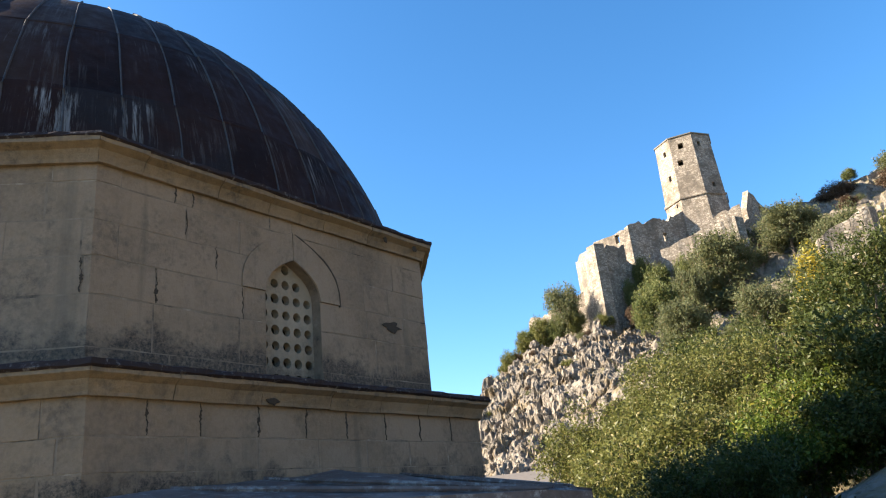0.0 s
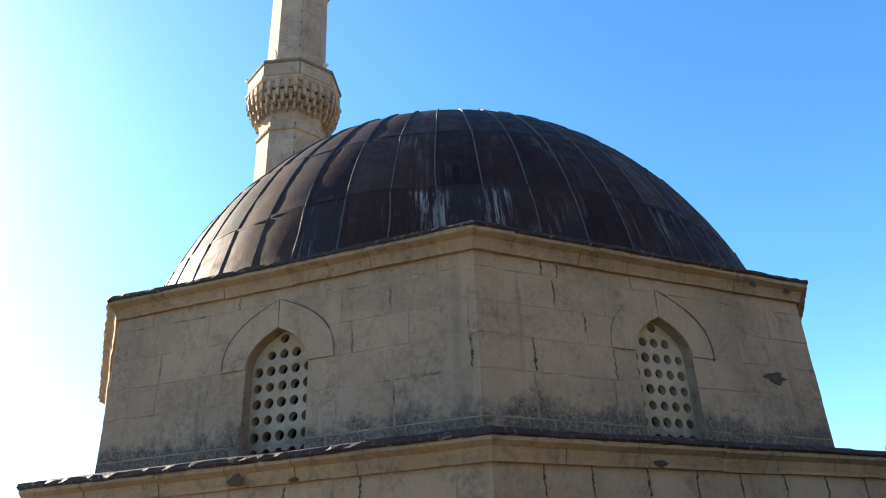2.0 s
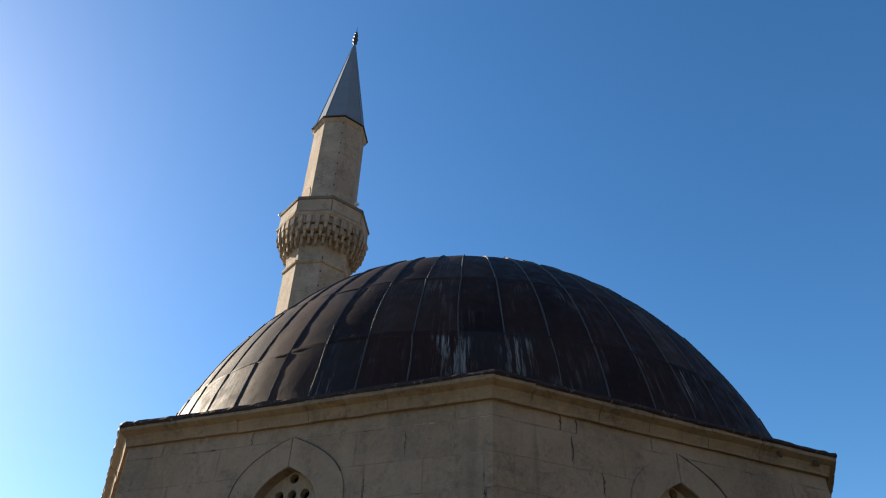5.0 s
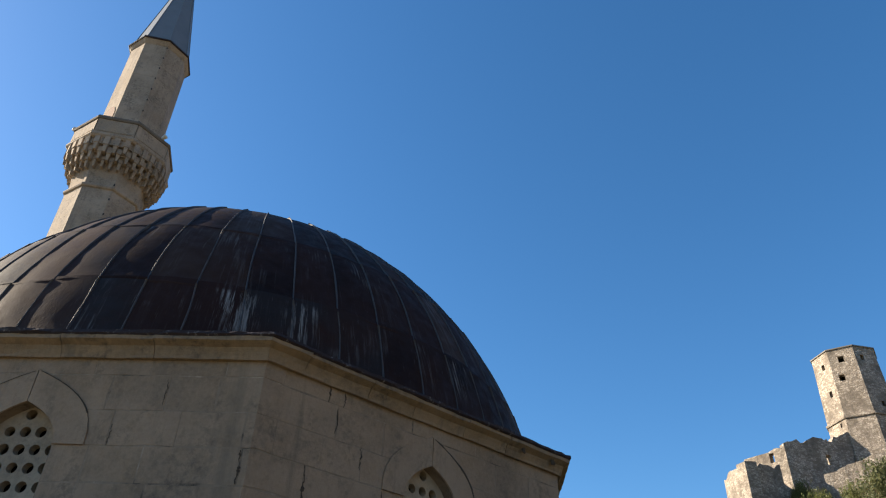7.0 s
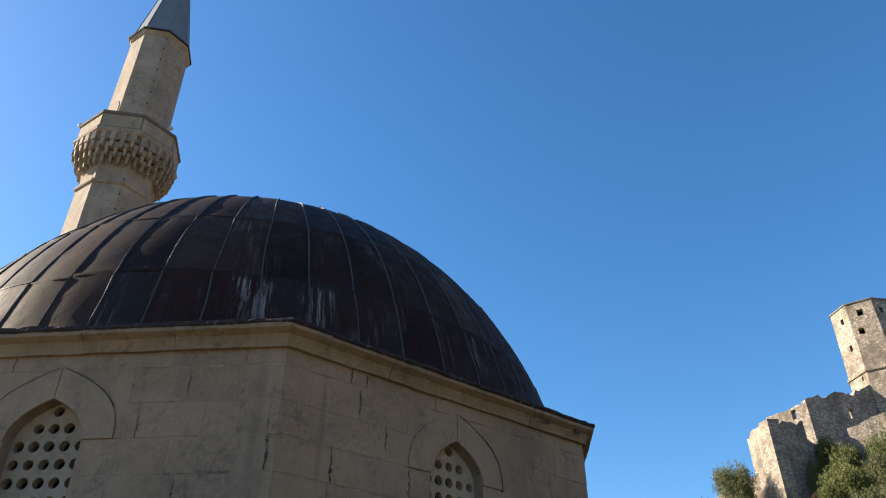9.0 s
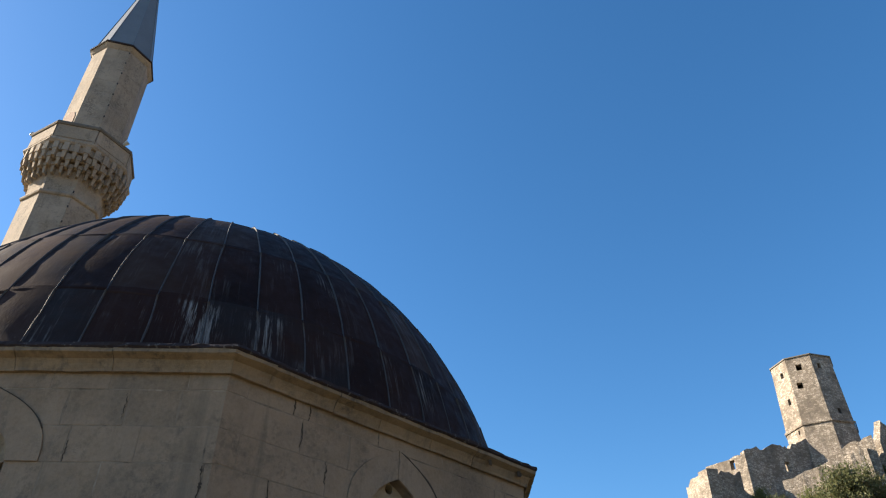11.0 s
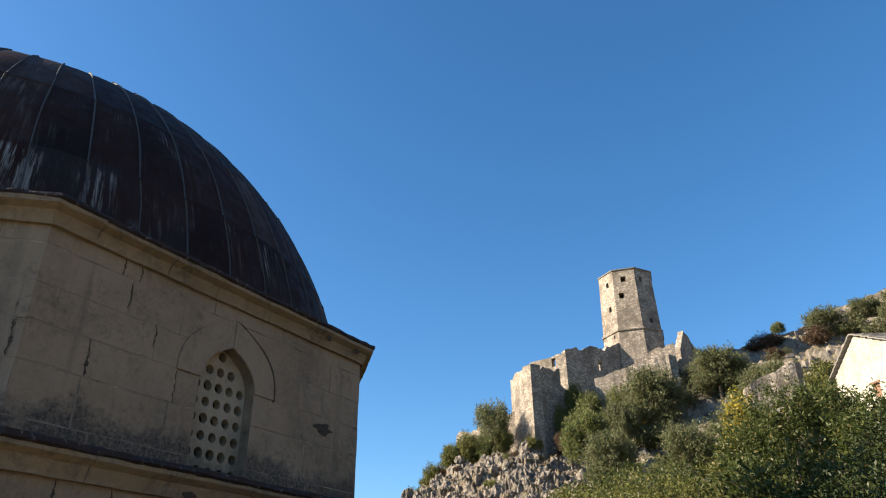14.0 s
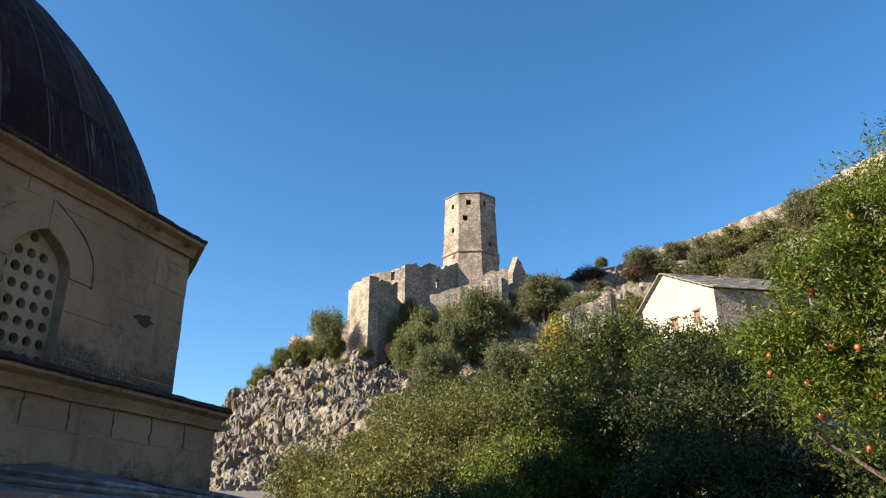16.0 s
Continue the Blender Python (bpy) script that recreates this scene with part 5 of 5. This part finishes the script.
def tree(name, label, category, at, height, lobes, material, clusters, per, size, spread, seed, group="", trunk=0.12, limbs=14, shell=0.5, joined=False, gaps=-0.08, slim=0.4):
    """A tree or bush: tapered trunk, limbs out to the crown, and a crown of leaves."""
    top = thing(name, label, category, at, group)
    me, centre = leaf_mesh(lobes, clusters, per, size, spread, seed, slim, shell, gaps)
    me.materials.append(material)
    crown = new("crown", me)
    crown.parent = top
    r = random.Random(seed)
    fork = Vector((0, 0, height * 0.3))
    bm = bmesh.new()
    tube(bm, [Vector((0, 0, -0.4)), Vector((r.uniform(-0.05, 0.05), 0, 0.15 * height)), fork], trunk, trunk * 0.75)
    for k in range(limbs):
        end = Vector(centre[r.randrange(len(centre))])
        mid = fork.lerp(end, 0.5) + Vector((r.uniform(-1, 1), r.uniform(-1, 1), r.uniform(0, 1))) * 0.12 * height
        pts = [fork, fork.lerp(mid, 0.5), mid, mid.lerp(end, 0.6), end]
        if joined:
            tube(bm, pts, trunk * 0.5, trunk * 0.08, 5)
        else:
            twig = bmesh.new()
            tube(twig, pts, trunk * 0.5, trunk * 0.08, 5)
            part("branch", twig, BARK, top)
    part("trunk", bm, BARK, top)
    CROWNS[top.name] = centre
    return top


def lobes_of(seed, n, rx, rz, z):
    """A loose heap of lobes for a crown of half-width rx and half-height rz round the height z."""
    r = random.Random(seed)
    out = [(0, 0, z, rx * 0.75, rx * 0.75, rz * 0.85)]
    for k in range(n):
        a, e = 2 * math.pi * k / n + r.uniform(-0.3, 0.3), r.uniform(-0.5, 0.9)
        out.append((0.6 * rx * math.cos(a) * math.cos(e), 0.6 * rx * math.sin(a) * math.cos(e), z + 0.62 * rz * math.sin(e), rx * r.uniform(0.3, 0.5), rx * r.uniform(0.3, 0.5), rz * r.uniform(0.3, 0.5)))
    return out


def plant(name, label, x, y, top, half, material, clusters, per, size, spread, seed, category="bush", group="", depth=0.9):
    """A bush that stands on the ground, with its top at a height and a half-width."""
    g = ground_height(x, y)
    h = top - g
    return tree(name, label, category, (x, y, g - 0.05), h, lobes_of(seed, 9, half, h * 0.5 * depth, h * (1 - 0.5 * depth)), material, clusters, per, size, spread, seed, group, trunk=0.05 * h ** 0.7 + 0.02)


G = "trees below the fortress"
plant("olive_bush", "wide olive-green bush in full leaf on the slope", 18.0, 7.9, 5.4, 2.9, LEAF_OLIVE, 3400, 16, 0.058, 0.25, 1, group=G)
plant("olive_bush", "wide olive-green bush with yellowing leaves", 21.1, 6.7, 7.0, 3.9, LEAF_OLIVE, 4200, 16, 0.06, 0.27, 2, group=G)
plant("olive_bush", "low olive-green bush with yellowing leaves", 16.5, 5.0, 4.1, 2.4, LEAF_OLIVE, 2200, 16, 0.056, 0.24, 12, group=G)
plant("olive_bush", "low olive-green bush by the terrace", 18.2, 3.4, 4.6, 3.0, LEAF_OLIVE, 2400, 16, 0.056, 0.24, 13, group=G)
plant("olive_bush", "olive-green bush in full leaf", 23.5, 4.3, 6.9, 3.0, LEAF_OLIVE, 2200, 16, 0.06, 0.25, 14, group=G)
plant("evergreen_tree", "dense mid-green evergreen tree", 27.0, 2.3, 10.4, 3.4, LEAF_EVERGREEN, 4400, 15, 0.072, 0.3, 3, "tree", G)
plant("evergreen_tree", "dense mid-green evergreen bush", 26.5, 9.4, 8.8, 3.2, LEAF_EVERGREEN, 2000, 15, 0.072, 0.3, 4, "tree", G)
plant("evergreen_tree", "tall dark evergreen beside the house", 25.6, -2.3, 8.9, 2.9, LEAF_EVERGREEN, 4200, 15, 0.072, 0.3, 15, "tree", G)
plant("olive_bush", "low olive-green bush on the slope", 13.6, 1.4, 3.9, 2.1, LEAF_OLIVE, 1900, 14, 0.062, 0.2, 16, group=G)
plant("olive_bush", "low olive-green bush on the slope", 16.4, -0.6, 4.2, 2.0, LEAF_OLIVE, 2000, 14, 0.062, 0.2, 17, group=G)
plant("olive_bush", "grey-green evergreen bush with small shining leaves", 15.8, -3.4, 5.5, 2.2, LEAF_EVERGREEN, 2600, 14, 0.064, 0.2, 18, group=G)
plant("olive_bush", "low olive-green bush below the cliff", 14.6, 3.8, 3.6, 1.8, LEAF_OLIVE, 1900, 14, 0.062, 0.2, 19, group=G)
# the shaded bushes carry their shade in the leaf colour
plant("shaded_bush", "leafy bush painted shade-dark behind the stone wall", 8.6, -11.2, 2.2, 1.5, LEAF_SHADED, 2200, 14, 0.027, 0.12, 21, group=G)
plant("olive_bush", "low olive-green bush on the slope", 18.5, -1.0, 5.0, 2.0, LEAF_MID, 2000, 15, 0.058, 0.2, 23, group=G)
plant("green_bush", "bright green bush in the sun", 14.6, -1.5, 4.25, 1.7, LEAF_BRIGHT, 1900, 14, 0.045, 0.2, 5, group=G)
plant("shaded_bush", "leafy bush in shade, its leaves painted darker for it", 9.8, -8.2, 2.9, 1.5, LEAF_SHADED, 2600, 14, 0.034, 0.13, 6, group=G)
plant("shaded_bush", "leafy bush painted shade-dark below the house", 13.2, -7.1, 4.6, 2.0, LEAF_SHADED, 2800, 14, 0.042, 0.16, 7, group=G)
plant("shaded_bush", "leafy bush painted shade-dark under a fruit tree", 7.9, -9.4, 2.0, 1.2, LEAF_SHADED, 2000, 14, 0.026, 0.12, 9, group=G)
plant("yellow_bush", "bright yellow autumn bush", 32.1, 7.7, 12.8, 1.2, LEAF_YELLOW, 420, 12, 0.09, 0.25, 10)

plant("shaded_bush", "leafy bush in shade, its leaves painted darker for it", 10.3, -9.8, 3.0, 1.6, LEAF_SHADED, 2000, 14, 0.036, 0.13, 27, group=G)
plant("shaded_bush", "leafy bush in shade, its leaves painted darker for it", 8.3, -5.6, 1.25, 1.2, LEAF_SHADED, 1200, 14, 0.045, 0.15, 24, group=G)
plant("olive_bush", "low olive-green bush below the cliff", 11.6, 0.9, 2.9, 1.3, LEAF_OLIVE, 1300, 14, 0.05, 0.18, 28, group=G)
plant("olive_bush", "low olive-green bush at the foot of the slope", 12.2, -0.7, 2.5, 1.35, LEAF_OLIVE, 1200, 14, 0.05, 0.17, 60, group=G)
plant("olive_bush", "low olive-green bush at the foot of the slope", 12.9, -1.6, 2.7, 1.35, LEAF_OLIVE, 1200, 14, 0.05, 0.17, 61, group=G)
plant("olive_bush", "low bright green bush at the foot of the slope", 13.5, -2.4, 3.2, 1.4, LEAF_BRIGHT, 1500, 14, 0.05, 0.17, 62, group=G)
plant("olive_bush", "low dark green bush at the foot of the slope", 14.2, -3.2, 3.4, 1.5, LEAF_EVERGREEN, 1700, 14, 0.05, 0.17, 63, group=G)
plant("olive_bush", "low grey-green bush beside the terrace", 10.6, -2.6, 2.5, 1.5, LEAF_EVERGREEN, 1900, 14, 0.04, 0.16, 65, group=G)
plant("shaded_bush", "dense green bush painted shade-dark below the house", 19.5, -5.2, 6.6, 2.4, LEAF_SHADED, 3200, 14, 0.05, 0.18, 69, group=G)
plant("green_bush", "bright green bush in the sun", 15.0, -2.9, 3.3, 1.7, LEAF_BRIGHT, 2200, 14, 0.045, 0.18, 64, group=G)
plant("olive_bush", "low olive-green bush at the foot of the slope", 10.2, -0.3, 1.9, 1.5, LEAF_OLIVE, 1300, 14, 0.048, 0.17, 25, group=G)
plant("olive_bush", "low olive-green bush at the foot of the slope", 8.2, -2.6, 1.4, 1.3, LEAF_EVERGREEN, 1200, 14, 0.045, 0.16, 26, group=G)

# the fruit tree by the terrace
pom = tree("pomegranate_tree", "leafy green pomegranate tree hung with red fruit", "tree", (6.9, -11.5, 0.1), 4.6,
           [(-0.4, 0.35, 2.95, 0.85, 0.85, 0.9), (-0.65, 0.85, 2.85, 0.48, 0.5, 0.46), (-0.75, 1.25, 2.98, 0.24, 0.28, 0.22), (-0.4, 0.0, 3.6, 0.65, 0.65, 0.7), (-0.4, 0.42, 3.7, 0.42, 0.45, 0.5), (-0.35, 0.0, 4.25, 0.5, 0.5, 0.5), (-0.3, -0.5, 4.0, 0.75, 0.8, 0.75), (-0.2, -0.6, 3.3, 1.05, 1.1, 1.0), (-0.5, 0.2, 2.4, 0.4, 0.5, 0.35), (0.1, -1.3, 3.75, 1.1, 1.2, 1.1),
            (-0.7, 0.3, 3.95, 0.36, 0.36, 0.36), (-0.95, 0.72, 3.5, 0.34, 0.38, 0.36), (-0.95, 0.95, 3.05, 0.3, 0.32, 0.28), (-0.95, 0.75, 2.62, 0.24, 0.28, 0.26), (-0.95, 0.55, 2.4, 0.3, 0.4, 0.3)],
           LEAF_BRIGHT, 10500, 15, 0.024, 0.085, 31, trunk=0.05, limbs=30, shell=0.3, gaps=-0.22, slim=0.3)
rnd = random.Random(8)
fruit_bm = bmesh.new()
lathe(fruit_bm, [(0.004, -0.034), (0.022, -0.027), (0.032, -0.008), (0.032, 0.01), (0.02, 0.028), (0.008, 0.033), (0.013, 0.05), (0.004, 0.045)], 12)
fruit_me = None
outer = [Vector(c) for c in CROWNS[pom.name] if c[0] < -0.7 and 1.9 < c[2] < 4.4]
rnd.shuffle(outer)
hung = []
for c in outer:
    if len(hung) == 26 or any((c - h).length < 0.19 for h in hung):
        continue
    hung.append(c)
    p = Vector((6.9, -11.5, 0.0)) + c + Vector((-0.07, -0.02, -0.05))
    if fruit_me is None:
        ob = part("pomegranate", fruit_bm, FRUIT, None, smooth=True)
        fruit_me = ob.data
    else:
        ob = new("pomegranate", fruit_me)
    ob.matrix_basis = pose(*p, 180 + rnd.uniform(-30, 30), rnd.uniform(-30, 30), 0) @ Matrix.Scale(rnd.uniform(0.62, 0.9), 4)
    tagged(ob, "ripe red pomegranate hanging in the tree", "fruit", "pomegranates")

# scrub on the hillside: a few shapes, set out over the slope
KINDS, FINE = [], []
for k, (mat, label) in enumerate(((LEAF_SCRUB, "round grey-green shrub on the hillside"), (LEAF_MID, "dark green juniper shrub on the hillside"), (LEAF_SCRUB, "loose grey-green olive shrub on the hillside"), (LEAF_RUST, "rust-brown dry shrub on the hillside"), (LEAF_OLIVE, "low olive-green shrub on the hillside"))):
    ob = tree("hill_shrub", label, "shrub", (60 + 3 * k, 40, ground_height(60 + 3 * k, 40) - 0.1), 2.0, lobes_of(50 + k, 7, 1.0, 0.85, 0.95), mat, 290, 9, 0.085, 0.2, 50 + k, "hillside shrubs", trunk=0.07, limbs=10, joined=True)
    KINDS.append(ob)
    ob = tree("hill_shrub", label, "shrub", (61.5 + 3 * k, 37, ground_height(61.5 + 3 * k, 37) - 0.1), 2.0, lobes_of(70 + k, 8, 1.0, 0.85, 0.95), mat, 1500, 12, 0.036, 0.1, 70 + k, "hillside shrubs", trunk=0.05, limbs=10, joined=True, gaps=-0.3)
    FINE.append(ob)


def shrub(kind, x, y, size, tall=1.0, kinds=KINDS):
    ob = copy_thing(kinds[kind], pose(x, y, ground_height(x, y) - 0.12 * size, 0, 0, (x * 53 + y * 31) % 360) @ Matrix.Diagonal((size, size, size * tall, 1)))
    return ob


# the larger shrubs: kind, place, height of the top, half-width
SHRUBS = [
    (1, 71.5, 53.5, 31.4, 2.0),
    (1, 74.5, 51.0, 32.0, 2.0),
    (4, 65.9, 59.0, 25.3, 1.7),
    (4, 63.9, 62.4, 26.9, 1.7),
    (1, 61.7, 45.7, 25.9, 3.4),
    (2, 74.7, 45.8, 33.2, 4.7),
    (2, 83.8, 41.5, 36.2, 4.5),
    (2, 63.1, 63.8, 31.2, 2.9),
    (4, 61.5, 66.7, 27.0, 2.3),
    (4, 57.4, 73.7, 20.1, 2.3),
    (4, 58.8, 71.2, 23.2, 2.1),
    (1, 60.3, 68.7, 25.9, 2.0),
    (3, 106.4, 46.6, 44.6, 3.5),
    (1, 109.2, 45.5, 46.8, 1.4),
    (2, 110.3, 38.7, 47.1, 3.6),
    (0, 114.6, 33.9, 47.9, 3.3),
    (0, 110.4, 28.1, 44.4, 2.9),
    (4, 66.7, 21.1, 24.5, 2.5),
    (0, 52.7, 19.6, 19.1, 3.0),
    (2, 53.5, 35.3, 19.6, 2.9),
    (0, 54.9, 27.2, 19.0, 2.7),
    (1, 115.3, 26.3, 47.8, 2.2),
    (4, 116.8, 21.2, 48.3, 2.6),
    (0, 70.0, 46.9, 28.7, 2.6),
    (0, 77.9, 31.9, 30.9, 3.3),
    (4, 60.2, 68.8, 24.7, 2.3),
    (3, 59.8, 69.6, 22.6, 2.1),
    (1, 62.4, 65.0, 26.3, 2.0),
    (4, 58.5, 71.9, 21.5, 2.0),
    (3, 58.0, 72.8, 19.3, 1.6),
    (3, 68.5, 56.2, 25.5, 1.3),
    (1, 72.6, 57.2, 33.6, 1.6),
    (1, 69.9, 57.3, 30.4, 1.1),
    (0, 100.3, 17.2, 39.1, 3.5),
    (2, 116.8, 12.9, 52.6, 4.0),
    (3, 85.2, 15.2, 31.2, 2.2),
]
for kind, x, y, top, half in SHRUBS:
    g = ground_height(x, y)
    tall = max(0.7 * half, (top - g + 0.3) / 1.9)
    ob = shrub(kind, x, y, half / 1.05, 1.0, FINE)
    ob.matrix_basis = pose(x, y, min(g - 0.2, top - 1.9 * tall), 0, 0, (x * 53 + y * 31) % 360) @ Matrix.Diagonal((half / 1.05, half / 1.05, tall, 1))
rnd = random.Random(77)


def under_crest(x, y, high):
    """Whether a shrub stays below the rampart's top line, as the terrace sees it."""
    way, far = math.atan2(y + 12, x), math.hypot(x, y + 12)
    for p, q in zip(pts, pts[1:]):
        a, b = math.atan2(p[1] + 12, p[0]), math.atan2(q[1] + 12, q[0])
        if b <= way <= a:
            f = (a - way) / (a - b)
            crest = math.hypot(p[0] + f * (q[0] - p[0]), p[1] + f * (q[1] - p[1]) + 12)
            return (high - 1.6) / far < (p[3] + f * (q[3] - p[3]) - 2.3) / crest
    return True


made = 0
while made < 175:
    x, y = rnd.uniform(34, 126), rnd.uniform(-12, 60)
    d, top = ridge_at(x, y)
    size, tall = rnd.uniform(1.2, 2.8), rnd.uniform(0.6, 0.95)
    if d < 3 or y < 0.1 * x - 12 or math.hypot(x - 51, y - 9) < 8 or math.hypot(x - 88, y - 58) < 9 or y > x * 0.62 + 8:
        continue
    if not under_crest(x, y, ground_height(x, y) + 1.8 * size * tall):
        continue
    shrub(rnd.choice((0, 0, 0, 2, 2, 2, 3, 4, 4)), x, y, size, tall)
    made += 1

# dry tufts and small shrubs in the cracks of the cliff
for k in range(26):
    down, f = rnd.uniform(3, 26), rnd.uniform(-2, 22)
    shrub((3, 4, 3, 2)[k % 4], 66 - 0.5 * f - 0.866 * down, 61 + 0.866 * f - 0.5 * down, rnd.uniform(0.5, 1.1), 0.8)

# low scrub that covers the slope above the house
for k, (x, y, size) in enumerate(((118.1, 27.6, 2.2), (119, 25.4, 2.6), (121.5, 23.7, 2.4), (118.2, 21.1, 2.8), (121.5, 19.6, 2.6), (118.6, 14.4, 2.6), (115.8, 24, 3.0), (114.6, 18.9, 3.2), (121, 26.4, 2.0), (118.2, 17, 2.8), (112, 21.5, 2.8), (111, 25, 2.6), (108, 19, 3.0), (105, 22.5, 2.6))):
    if under_crest(x, y, ground_height(x, y) + 1.2 * size):
        shrub((0, 4, 2, 4, 0)[k % 5], x, y, size, 0.65)

# ---- the dry stone wall under the fruit tree ----
low_wall = thing("dry_stone_wall", "low dry stone wall of pale rough stones", "wall", (6.5, -11.2, 0), kind="")
rnd = random.Random(4)
stone_me = []
for k in range(5):
    bm = bmesh.new()
    vs = box(bm, -0.16, -0.12, -0.08, 0.16, 0.12, 0.08)
    bmesh.ops.bevel(bm, geom=bm.edges[:], offset=0.03, segments=1, affect="EDGES")
    for v in bm.verts:
        v.co *= 1 + 0.25 * fbm(v.co * 5 + Vector((k * 9, 0, 0)), 2)
    me = bpy.data.meshes.new("stone")
    bm.to_mesh(me)
    bm.free()
    me.materials.append(PALE_STONE)
    stone_me.append(me)
for row in range(12):
    for k in range(14):
        for back in (0, 1):
            if back and row < 10:
                continue
            m = pose(-0.1 + 0.31 * k * 0.55 + 0.08 * (row % 2) + rnd.uniform(-0.02, 0.02) + 0.25 * back, 0.68 - 0.31 * k * 0.83, 0.04 + 0.146 * row, rnd.uniform(-6, 6), rnd.uniform(-6, 6), -56 + rnd.uniform(-8, 8))
            piece("stone", rnd.choice(stone_me), low_wall, m)
